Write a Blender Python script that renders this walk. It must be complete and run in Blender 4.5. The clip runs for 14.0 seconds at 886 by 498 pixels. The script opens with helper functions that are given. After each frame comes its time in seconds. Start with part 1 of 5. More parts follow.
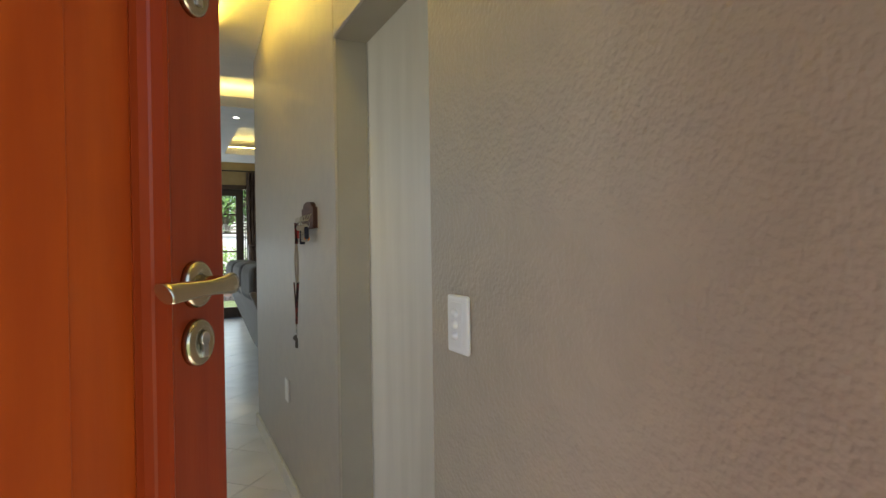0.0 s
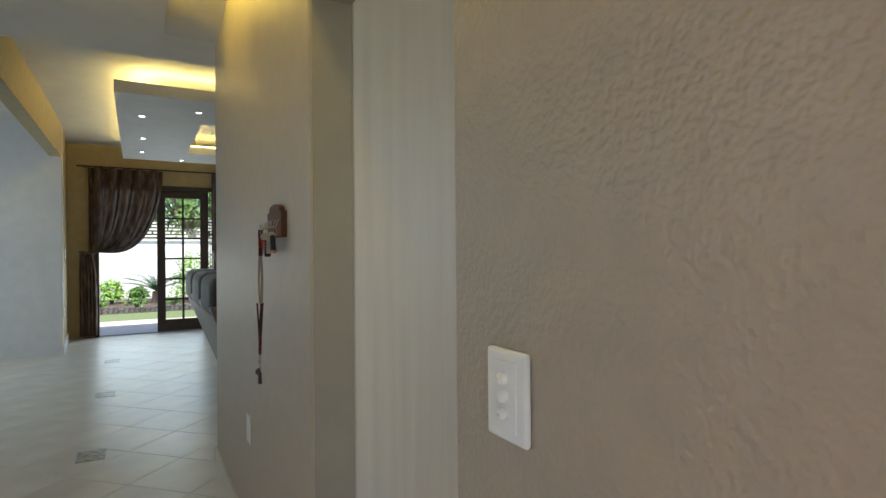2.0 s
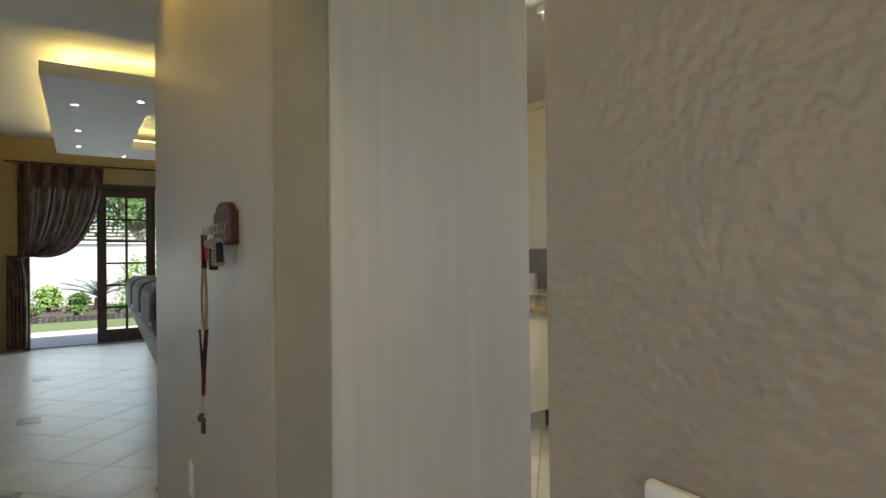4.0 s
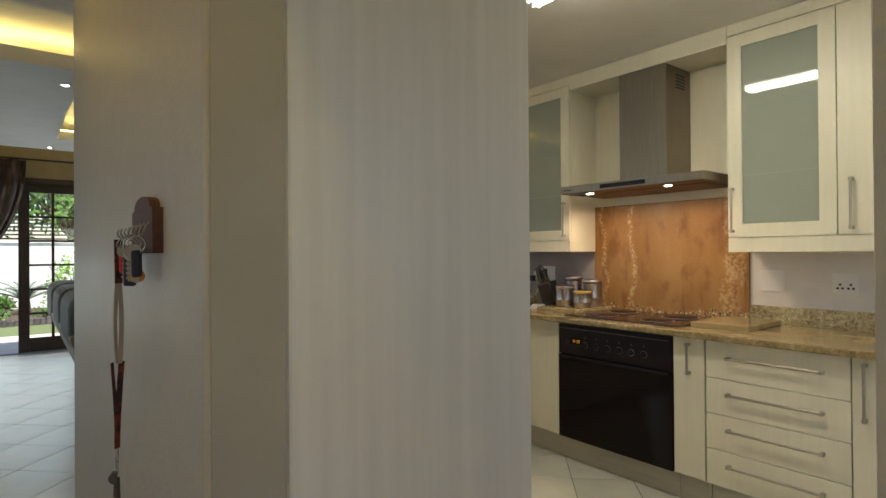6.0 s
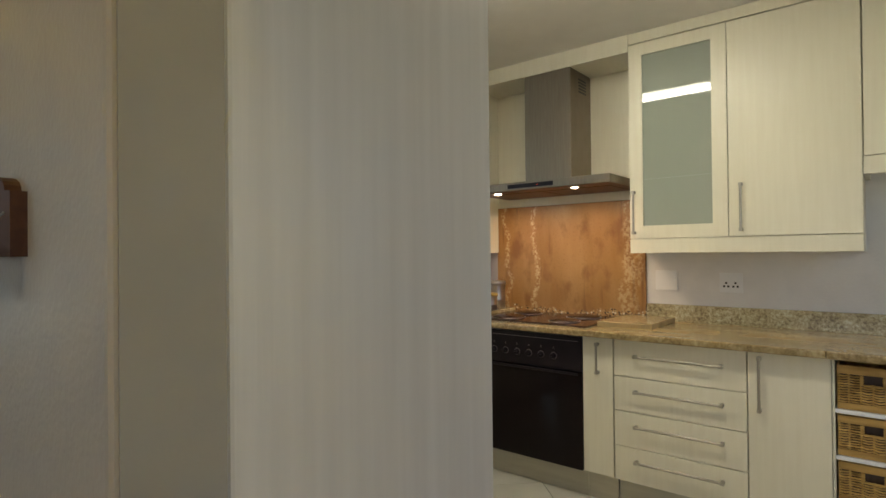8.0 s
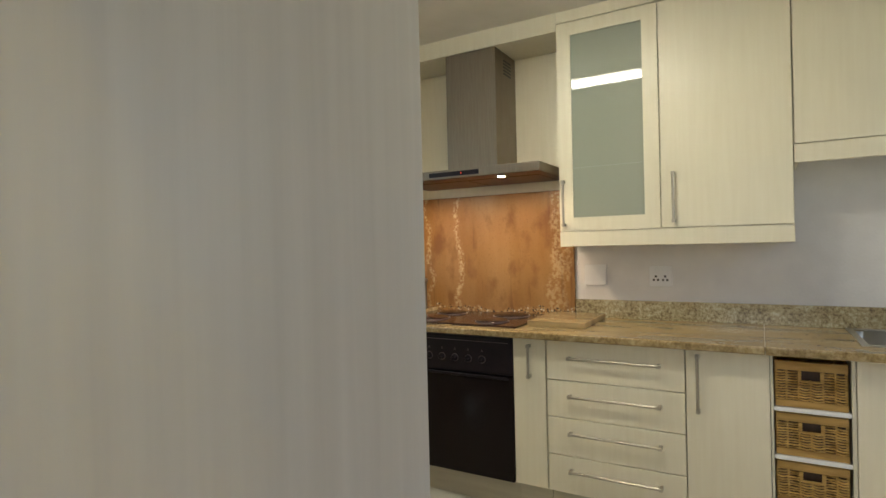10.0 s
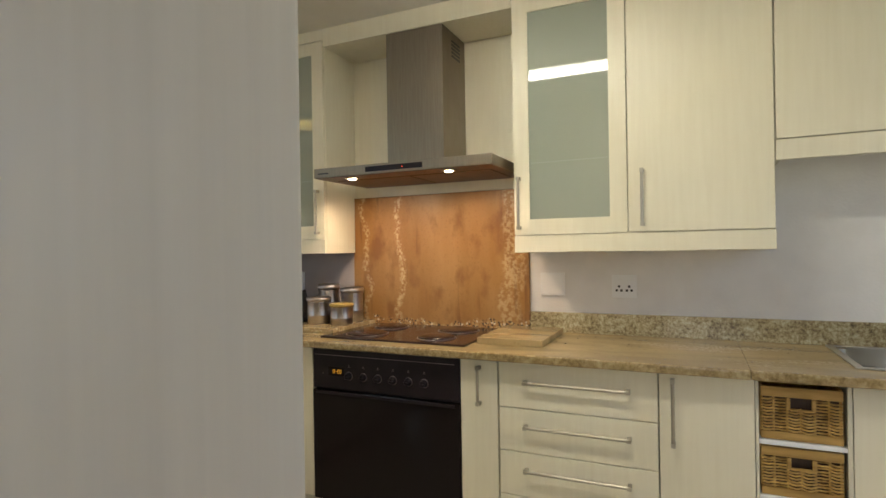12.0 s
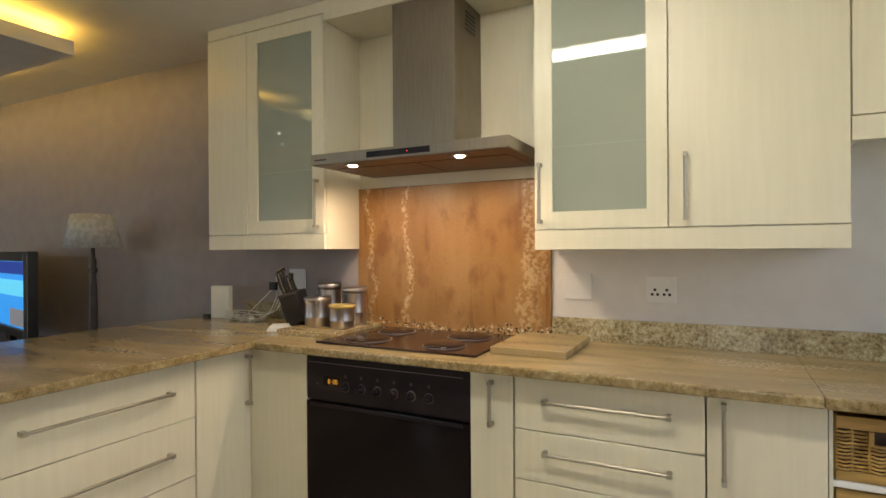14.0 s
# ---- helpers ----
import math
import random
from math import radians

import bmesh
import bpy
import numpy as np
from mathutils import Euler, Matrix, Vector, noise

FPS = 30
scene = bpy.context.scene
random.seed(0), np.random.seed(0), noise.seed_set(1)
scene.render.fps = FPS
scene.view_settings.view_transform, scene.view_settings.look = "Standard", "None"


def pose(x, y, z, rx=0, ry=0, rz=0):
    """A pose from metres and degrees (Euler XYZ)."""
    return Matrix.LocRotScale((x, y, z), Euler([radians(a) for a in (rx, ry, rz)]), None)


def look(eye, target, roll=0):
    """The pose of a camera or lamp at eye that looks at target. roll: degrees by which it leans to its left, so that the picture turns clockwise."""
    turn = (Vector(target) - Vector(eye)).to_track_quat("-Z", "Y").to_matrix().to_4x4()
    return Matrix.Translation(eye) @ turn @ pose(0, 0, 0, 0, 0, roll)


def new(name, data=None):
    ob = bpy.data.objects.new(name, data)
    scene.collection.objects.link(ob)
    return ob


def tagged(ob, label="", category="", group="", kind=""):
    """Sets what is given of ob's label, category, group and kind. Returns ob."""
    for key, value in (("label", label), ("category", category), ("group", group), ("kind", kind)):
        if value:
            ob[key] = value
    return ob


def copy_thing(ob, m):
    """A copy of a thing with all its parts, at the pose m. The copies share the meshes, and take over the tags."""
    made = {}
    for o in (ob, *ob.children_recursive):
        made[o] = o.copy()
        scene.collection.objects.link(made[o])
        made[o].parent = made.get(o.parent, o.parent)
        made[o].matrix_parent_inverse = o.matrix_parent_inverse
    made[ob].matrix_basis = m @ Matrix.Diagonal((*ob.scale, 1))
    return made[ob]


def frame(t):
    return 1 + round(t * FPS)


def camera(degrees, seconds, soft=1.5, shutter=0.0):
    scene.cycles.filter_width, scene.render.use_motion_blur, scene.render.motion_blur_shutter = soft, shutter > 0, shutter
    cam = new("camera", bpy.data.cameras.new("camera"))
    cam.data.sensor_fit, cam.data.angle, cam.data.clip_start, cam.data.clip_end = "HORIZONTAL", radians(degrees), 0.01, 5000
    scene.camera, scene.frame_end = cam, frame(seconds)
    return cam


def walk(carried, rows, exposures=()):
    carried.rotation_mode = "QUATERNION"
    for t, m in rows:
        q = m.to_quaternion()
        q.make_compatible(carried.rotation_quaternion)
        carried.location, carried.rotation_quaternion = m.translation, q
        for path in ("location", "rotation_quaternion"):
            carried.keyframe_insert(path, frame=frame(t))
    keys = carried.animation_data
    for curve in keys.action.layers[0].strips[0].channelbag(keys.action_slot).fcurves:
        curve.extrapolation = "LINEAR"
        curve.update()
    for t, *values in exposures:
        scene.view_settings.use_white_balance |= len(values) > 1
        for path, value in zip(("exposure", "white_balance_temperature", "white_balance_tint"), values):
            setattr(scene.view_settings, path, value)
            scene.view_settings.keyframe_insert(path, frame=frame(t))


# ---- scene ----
cam = camera(78.1, 14.0)

PATH = [
    (0, (-0.506, 0.803, 1.189), (0.385, 2.594, 1.175), -0.8),
    (0.5, (-0.501, 0.882, 1.2), (0.414, 2.661, 1.183), -0.7),
    (1, (-0.466, 1.002, 1.202), (0.467, 2.771, 1.196), -0.8),
    (1.5, (-0.435, 1.114, 1.208), (0.52, 2.872, 1.208), -0.6),
    (2, (-0.408, 1.191, 1.214), (0.572, 2.934, 1.221), -0.5),
    (2.5, (-0.379, 1.283, 1.213), (0.627, 3.012, 1.223), -0.4),
    (3, (-0.354, 1.381, 1.22), (0.683, 3.091, 1.234), -0.5),
    (5.5, (-0.236, 1.772, 1.256), (0.968, 3.37, 1.264), -0.4),
    (6, (-0.215, 1.83, 1.26), (1.029, 3.396, 1.272), -0.4),
    (6.5, (-0.215, 1.903, 1.265), (1.11, 3.402, 1.277), -0.5),
    (7, (-0.217, 1.958, 1.27), (1.196, 3.373, 1.28), -0.5),
    (7.5, (-0.219, 2.01, 1.263), (1.272, 3.344, 1.277), -0.7),
    (8, (-0.205, 2.064, 1.261), (1.35, 3.322, 1.276), -0.6),
    (8.5, (-0.168, 2.114, 1.268), (1.437, 3.308, 1.272), -0.9),
    (11, (0.195, 2.355, 1.266), (1.985, 3.247, 1.265), -1.1),
    (11.5, (0.281, 2.4, 1.259), (2.092, 3.25, 1.264), -0.9),
    (12, (0.376, 2.408, 1.266), (2.195, 3.24, 1.27), -0.9),
    (12.5, (0.458, 2.414, 1.267), (2.28, 3.239, 1.269), -0.9),
    (13, (0.518, 2.427, 1.269), (2.337, 3.259, 1.266), -0.8),
    (13.5, (0.58, 2.453, 1.26), (2.385, 3.313, 1.257), -0.6),
    (14, (0.66, 2.486, 1.26), (2.444, 3.39, 1.256), -0.4),
]
walk(cam, [(t, look(eye, target, roll)) for t, eye, target, roll in PATH], exposures=[(0, 0.98, 6450, 10.5), (2.5, 0.81, 6280, 9), (5.5, 0.68, 6650, 10), (7.5, 0.72, 6600, 10), (11, 0.95, 6550, 11), (14, 1.03, 6600, 12.5)])

# ---- world and light ----
world = bpy.data.worlds.new("world")
scene.world = world
world.use_nodes = True
wn = world.node_tree
sky = wn.nodes.new("ShaderNodeTexSky")
sky.sky_type = 'NISHITA'
sky.sun_disc = False
sky.sun_elevation = radians(62)
sky.sun_rotation = radians(150)
wn.nodes["Background"].inputs[1].default_value = 0.15
wn.links.new(sky.outputs[0], wn.nodes["Background"].inputs[0])


def lamp(name, kind, power, colour, m, size=0.1, size_y=None, spot=None, label="", category="lamp"):
    d = bpy.data.lights.new(name, kind)
    d.energy, d.color = power, colour
    if kind == "AREA":
        d.size = size
        if size_y:
            d.shape, d.size_y = "RECTANGLE", size_y
    elif kind == "SUN":
        d.angle = size
    else:
        d.shadow_soft_size = size
        if spot:
            d.spot_size, d.spot_blend = radians(spot), 0.6
    ob = new(name, d)
    ob.matrix_world = m
    return ob


sun = lamp("sun", "SUN", 5.0, (1.0, 0.95, 0.86), look((3.0, 6, 20), (4.2, 15.5, 0)), radians(0.6))
# daylight through the open front door behind the walker, the garden door and the next room's window
lamp("daylight_entry", "AREA", 0.5, (0.93, 0.96, 1.0), pose(-0.50, 0.40, 1.15, -90, 0, 180), 0.8, 1.9)
lamp("daylight_garden", "AREA", 10.0, (0.76, 0.91, 1.0), pose(-0.2, 10.53, 1.15, -90, 0, 0), 1.4, 2.0)
lamp("daylight_side", "AREA", 17.0, (0.68, 0.88, 1.0), pose(-3.6, 7.4, 1.7, 0, -58, 0), 1.6, 1.6)
# added fill for the corridor walls, at an invented opening out of view
lamp("fill_side_opening", "AREA", 4.2, (1.0, 0.96, 0.90), pose(-2.55, 2.45, 1.5, 0, -90, 0), 1.1, 1.2)
lamp("daylight_kitchen", "AREA", 1.75, (0.84, 0.90, 1.0), pose(1.55, 0.98, 1.5, -90, 0, 180), 1.2, 1.0)

# the fluorescent fitting on the kitchen ceiling
lamp("fluorescent_glow", "AREA", 5.2, (0.97, 0.945, 0.77), pose(1.60, 3.025, 2.350, 0, 0, 0), 0.10, 0.88)

# ---- materials ----


def material(name, colour, rough=0.5, metal=0.0, colour2=None, scale=8.0, stretch=(1, 1, 1), bump=0.0, bump_scale=60.0,
             detail=4.0, contrast=(0.35, 0.65), spread=0.0, emit=0.0, trans=0.0, spec=0.5, coat=0.0, island=0.0, bump_detail=3.0, relief=0.004):
    m = bpy.data.materials.new(name)
    m.use_nodes = True
    t = m.node_tree
    b = t.nodes["Principled BSDF"]
    b.inputs["Roughness"].default_value = rough
    b.inputs["Metallic"].default_value = metal
    b.inputs["Specular IOR Level"].default_value = spec
    b.inputs["Coat Weight"].default_value = coat
    b.inputs["Transmission Weight"].default_value = trans
    b.inputs["Base Color"].default_value = (*colour, 1)
    co = t.nodes.new("ShaderNodeTexCoord")
    mp = t.nodes.new("ShaderNodeMapping")
    mp.inputs["Scale"].default_value = stretch
    t.links.new(co.outputs["Object"], mp.inputs[0])
    out = None
    if colour2:
        n = t.nodes.new("ShaderNodeTexNoise")
        n.inputs["Scale"].default_value, n.inputs["Detail"].default_value = scale, detail
        t.links.new(mp.outputs[0], n.inputs[0])
        r = t.nodes.new("ShaderNodeValToRGB")
        r.color_ramp.elements[0].position, r.color_ramp.elements[1].position = contrast
        r.color_ramp.elements[0].color, r.color_ramp.elements[1].color = (*colour, 1), (*colour2, 1)
        t.links.new(n.outputs[0], r.inputs[0])
        out = r.outputs[0]
        # a second, broader drift of tone and gloss
        n2 = t.nodes.new("ShaderNodeTexNoise")
        n2.inputs["Scale"].default_value = 1.7
        t.links.new(co.outputs["Object"], n2.inputs[0])
        mr = t.nodes.new("ShaderNodeMapRange")
        mr.inputs[3].default_value, mr.inputs[4].default_value = max(0.02, rough - 0.07), min(1, rough + 0.07)
        t.links.new(n2.outputs[0], mr.inputs[0])
        t.links.new(mr.outputs[0], b.inputs["Roughness"])
        hs = t.nodes.new("ShaderNodeHueSaturation")
        mv = t.nodes.new("ShaderNodeMapRange")
        mv.inputs[3].default_value, mv.inputs[4].default_value = 0.93, 1.07
        t.links.new(n2.outputs[0], mv.inputs[0])
        last = mv.outputs[0]
        if spread:
            oi = t.nodes.new("ShaderNodeObjectInfo")
            ms = t.nodes.new("ShaderNodeMapRange")
            ms.inputs[3].default_value, ms.inputs[4].default_value = 1 - spread, 1 + spread
            t.links.new(oi.outputs["Random"], ms.inputs[0])
            mu = t.nodes.new("ShaderNodeMath")
            mu.operation = 'MULTIPLY'
            t.links.new(last, mu.inputs[0])
            t.links.new(ms.outputs[0], mu.inputs[1])
            last = mu.outputs[0]
        if island:
            ge = t.nodes.new("ShaderNodeNewGeometry")
            ms = t.nodes.new("ShaderNodeMapRange")
            ms.inputs[3].default_value, ms.inputs[4].default_value = 1 - island, 1 + island
            t.links.new(ge.outputs["Random Per Island"], ms.inputs[0])
            mu = t.nodes.new("ShaderNodeMath")
            mu.operation = 'MULTIPLY'
            t.links.new(last, mu.inputs[0])
            t.links.new(ms.outputs[0], mu.inputs[1])
            last = mu.outputs[0]
        t.links.new(last, hs.inputs["Value"])
        t.links.new(out, hs.inputs["Color"])
        out = hs.outputs[0]
        t.links.new(out, b.inputs["Base Color"])
    if bump:
        n3 = t.nodes.new("ShaderNodeTexNoise")
        n3.inputs["Scale"].default_value, n3.inputs["Detail"].default_value = bump_scale, bump_detail
        t.links.new(mp.outputs[0], n3.inputs[0])
        bp = t.nodes.new("ShaderNodeBump")
        bp.inputs["Strength"].default_value, bp.inputs["Distance"].default_value = min(1, bump), relief
        t.links.new(n3.outputs[0], bp.inputs["Height"])
        t.links.new(bp.outputs[0], b.inputs["Normal"])
    if emit:
        b.inputs["Emission Color"].default_value = (*colour, 1)
        b.inputs["Emission Strength"].default_value = emit
    return m


PLASTER = material("plaster", (0.40, 0.345, 0.285), 0.42, colour2=(0.43, 0.37, 0.30), scale=14, bump=0.72, bump_scale=90, bump_detail=1.4, relief=0.0043, spec=0.45)
PLASTER_SOFT = material("plaster_soft", (0.40, 0.345, 0.285), 0.42, colour2=(0.43, 0.37, 0.30), scale=14, bump=0.35, bump_scale=92, bump_detail=1.2, relief=0.0030, spec=0.45)
# plaster tone taken down for the shade on the reveal
LINING = material("lining_shaded", (0.305, 0.272, 0.228), 0.5, colour2=(0.33, 0.296, 0.248), scale=5, bump=0.08, bump_scale=60, spec=0.3)
# the wall plaster with the coves' yellow light put into its colour
PLASTER_YELLOW_LIT = material("plaster_yellow_lit", (0.44, 0.34, 0.17), 0.6, colour2=(0.48, 0.38, 0.20), scale=10, bump=0.3, bump_scale=90)
PLASTER_GREY = material("plaster_grey", (0.335, 0.295, 0.30), 0.6, colour2=(0.365, 0.32, 0.325), scale=10, bump=0.3, bump_scale=90)
PLASTER_PALE = material("plaster_pale", (0.74, 0.72, 0.72), 0.6, colour2=(0.78, 0.76, 0.76), scale=10, bump=0.25, bump_scale=90)
CEILING = material("ceiling_paint", (0.73, 0.695, 0.645), 0.7, colour2=(0.77, 0.735, 0.685), scale=6, bump=0.1, bump_scale=120)
MELAMINE = material("melamine", (0.72, 0.665, 0.525), 0.36, colour2=(0.765, 0.715, 0.58), scale=16, stretch=(3.5, 3.5, 0.22), detail=8,
                    contrast=(0.25, 0.75), bump=0.06, bump_scale=70, spread=0.02)
PANEL_WOOD = material("panel_melamine", (0.525, 0.488, 0.448), 0.38, colour2=(0.635, 0.598, 0.555), scale=13, stretch=(2.6, 2.6, 0.10), detail=11,
                      contrast=(0.15, 0.85), bump=0.05, bump_scale=60)
CARCASS = material("carcass", (0.62, 0.58, 0.47), 0.5, colour2=(0.66, 0.62, 0.5), scale=5)
PLINTH = material("plinth", (0.50, 0.46, 0.37), 0.4, colour2=(0.56, 0.52, 0.42), scale=12, stretch=(3, .3, 3))
STEEL = material("brushed_steel", (0.56, 0.55, 0.52), 0.34, 1.0, colour2=(0.57, 0.56, 0.53), scale=30, stretch=(8, 0.4, 0.4), bump=0.05, bump_scale=200)
STEEL_HOOD = material("hood_steel", (0.27, 0.225, 0.172), 0.42, 1.0, colour2=(0.30, 0.255, 0.20), scale=18, stretch=(1, 9, 0.5), bump=0.04, bump_scale=200)
HANDLE_STEEL = material("handle_steel", (0.43, 0.395, 0.335), 0.34, 1.0, colour2=(0.46, 0.425, 0.365), scale=6)
CHROME = material("chrome", (0.60, 0.58, 0.56), 0.16, 1.0, colour2=(0.64, 0.62, 0.60), scale=12)
BRASS = material("satin_brass", (0.50, 0.44, 0.30), 0.22, 1.0, colour2=(0.58, 0.52, 0.38), scale=20)
BLACK_GLASS = material("black_glass", (0.012, 0.008, 0.008), 0.10, spec=0.13)
BLACK = material("black_enamel", (0.014, 0.012, 0.012), 0.30, colour2=(0.025, 0.022, 0.022), scale=12)
HOB = material("hob_enamel", (0.026, 0.012, 0.011), 0.12, colour2=(0.036, 0.017, 0.015), scale=9)
WHITE_PLASTIC = material("white_plastic", (0.80, 0.80, 0.82), 0.3, colour2=(0.83, 0.83, 0.85), scale=6)
CREAM_PLASTIC = material("cream_plastic", (0.72, 0.70, 0.63), 0.4, colour2=(0.75, 0.73, 0.66), scale=6)
MAHOGANY = material("mahogany", (0.26, 0.027, 0.006), 0.30, colour2=(0.37, 0.052, 0.010), scale=6, stretch=(4, 4, 0.35), detail=6,
                    contrast=(0.3, 0.7), bump=0.05, bump_scale=40, spec=0.3)
# the same door wood, brightened in colour for the outdoor light on the panel
MAHOGANY_LIT = material("mahogany_lit", (0.38, 0.046, 0.005), 0.36, colour2=(0.60, 0.105, 0.010), scale=4, stretch=(3, 3, 0.5), detail=7,
                          contrast=(0.3, 0.7), bump=0.05, bump_scale=40, spec=0.25)
DARK_WOOD = material("dark_wood", (0.035, 0.017, 0.011), 0.35, colour2=(0.06, 0.03, 0.018), scale=14, stretch=(4, 4, 0.5), bump=0.05)
RACK_WOOD = material("rack_wood", (0.075, 0.034, 0.024), 0.6, colour2=(0.11, 0.05, 0.034), scale=16, stretch=(3, 0.6, 3), bump=0.08, spec=0.2)
LEATHER = material("leather", (0.036, 0.027, 0.023), 0.52, colour2=(0.052, 0.040, 0.034), scale=9, spec=0.25, bump=0.35, bump_scale=70)
SOFA_GREY = material("sofa_side", (0.115, 0.086, 0.066), 0.45, colour2=(0.15, 0.114, 0.088), scale=9, bump=0.3, bump_scale=70)
CURTAIN = material("curtain_cloth", (0.095, 0.062, 0.049), 0.78, colour2=(0.21, 0.148, 0.115), scale=11, stretch=(1.6, 1.6, 0.5), detail=5,
                   contrast=(0.42, 0.68), bump=0.2, bump_scale=150, spec=0.2)
FLOOR_TILE = material("floor_tile", (0.62, 0.59, 0.55), 0.33, colour2=(0.70, 0.67, 0.63), scale=3.5, detail=6, spread=0.03, bump=0.02, bump_scale=30)
KITCHEN_TILE = material("kitchen_tile", (0.62, 0.59, 0.50), 0.2, colour2=(0.70, 0.67, 0.57), scale=3.5, detail=6, spread=0.03, bump=0.02)
GROUT = material("grout", (0.16, 0.14, 0.12), 0.8, colour2=(0.22, 0.20, 0.17), scale=30)
INSERT_TILE = material("insert_tile", (0.20, 0.19, 0.18), 0.35, colour2=(0.46, 0.44, 0.41), scale=30, contrast=(0.4, 0.6))
SKIRTING = material("skirting_paint", (0.60, 0.55, 0.46), 0.4, colour2=(0.64, 0.59, 0.50), scale=6)
FROSTED = material("frosted_glass", (0.32, 0.345, 0.295), 0.018, spec=0.6)
OVEN_BLACK = material("oven_black", (0.012, 0.008, 0.011), 0.34, colour2=(0.017, 0.012, 0.015), scale=12, spec=0.18)
STRAW = material("straw_band", (0.31, 0.18, 0.046), 0.55, colour2=(0.46, 0.285, 0.088), scale=25, stretch=(1, 0.3, 2), bump=0.2, bump_scale=150)
COVE_LIVING = material("cove_strip_living", (1.0, 0.66, 0.10), 0.5, emit=9.5)
WICKER = material("wicker", (0.36, 0.205, 0.05), 0.5, colour2=(0.56, 0.36, 0.11), scale=40, bump=0.15, bump_scale=200, island=0.25)
CORD = material("cord_white", (0.70, 0.68, 0.62), 0.5)
LAMP_CLOTH = material("lamp_cloth", (0.50, 0.485, 0.48), 0.3, colour2=(0.62, 0.60, 0.59), scale=34, detail=1, contrast=(0.46, 0.54))
LAMP_WOOD = material("lamp_wood", (0.05, 0.04, 0.038), 0.45, colour2=(0.075, 0.06, 0.055), scale=20)
GRASS = material("grass", (0.10, 0.14, 0.05), 0.8, colour2=(0.17, 0.21, 0.09), scale=20, bump=0.6, bump_scale=60)
LEAF = material("leaf", (0.035, 0.10, 0.015), 0.55, colour2=(0.12, 0.24, 0.035), scale=6, island=0.45)
LEAF_LIGHT = material("leaf_light", (0.13, 0.28, 0.03), 0.55, colour2=(0.24, 0.40, 0.06), scale=6, island=0.4)
PALM = material("palm_leaf", (0.02, 0.075, 0.03), 0.5, colour2=(0.05, 0.13, 0.05), scale=8, island=0.3)
BARK = material("bark", (0.09, 0.06, 0.04), 0.85, colour2=(0.16, 0.12, 0.09), scale=18, stretch=(3, 3, 0.6), bump=0.6)
LOG = material("log_edging", (0.06, 0.055, 0.06), 0.8, colour2=(0.12, 0.11, 0.11), scale=14, bump=0.4, spread=0.3)
GARDEN_WALL = material("garden_wall_paint", (0.80, 0.80, 0.78), 0.7, colour2=(0.84, 0.84, 0.82), scale=5, bump=0.2)
PATIO = material("patio_paving", (0.55, 0.48, 0.43), 0.6, colour2=(0.62, 0.55, 0.50), scale=8, bump=0.1)
ROOF = material("roof_tiles", (0.10, 0.075, 0.065), 0.7, colour2=(0.16, 0.12, 0.10), scale=12, bump=0.3)
SOIL = material("soil", (0.06, 0.04, 0.028), 0.9, colour2=(0.10, 0.07, 0.05), scale=30, bump=0.6)
COVE = material("cove_strip", (1.0, 0.82, 0.30), 0.5, emit=6.5)
COVE_STRONG = material("cove_strip_strong", (1.0, 0.74, 0.10), 0.5, emit=17.0)
SPOT_ON = material("spot_lens", (1.0, 0.97, 0.92), 0.4, emit=16.0)
HALOGEN = material("halogen_lens", (1.0, 0.84, 0.58), 0.4, emit=26.0)
TUBE = material("fluorescent_tube", (1.0, 0.965, 0.80), 0.4, emit=16.0)
RED_LED = material("red_led", (1.0, 0.06, 0.02), 0.4, emit=2.5)
AMBER = material("amber_display", (1.0, 0.46, 0.03), 0.4, emit=0.22)
CLEAR = material("clear_glass", (1, 1, 1), 0.0, trans=1.0, spec=0.5)
RED = material("red_plastic", (0.45, 0.03, 0.025), 0.5, spec=0.25)
BLUE = material("blue_plastic", (0.02, 0.03, 0.32), 0.5, spec=0.25)
ORANGE = material("orange_plastic", (0.62, 0.20, 0.03), 0.45)
DARK_TOY = material("dark_fob", (0.02, 0.02, 0.035), 0.5, spec=0.25)
KEY_METAL = material("key_metal", (0.42, 0.39, 0.33), 0.42, 1.0)
# darker key metal, for the keys on the lanyard
KEY_DARK = material("dark_key_metal", (0.16, 0.14, 0.12), 0.45, 1.0)
RIBBON_DARK = material("ribbon_dark", (0.03, 0.014, 0.014), 0.7, colour2=(0.20, 0.025, 0.018), scale=55, contrast=(0.50, 0.57))
RIBBON_GREY = material("ribbon_grey", (0.36, 0.31, 0.27), 0.7, colour2=(0.40, 0.35, 0.31), scale=20)
PAPER = material("paper", (0.75, 0.76, 0.80), 0.6, colour2=(0.78, 0.79, 0.83), scale=10)
YELLOW_LID = material("yellow_lid", (0.36, 0.25, 0.07), 0.32, colour2=(0.42, 0.30, 0.10), scale=9)


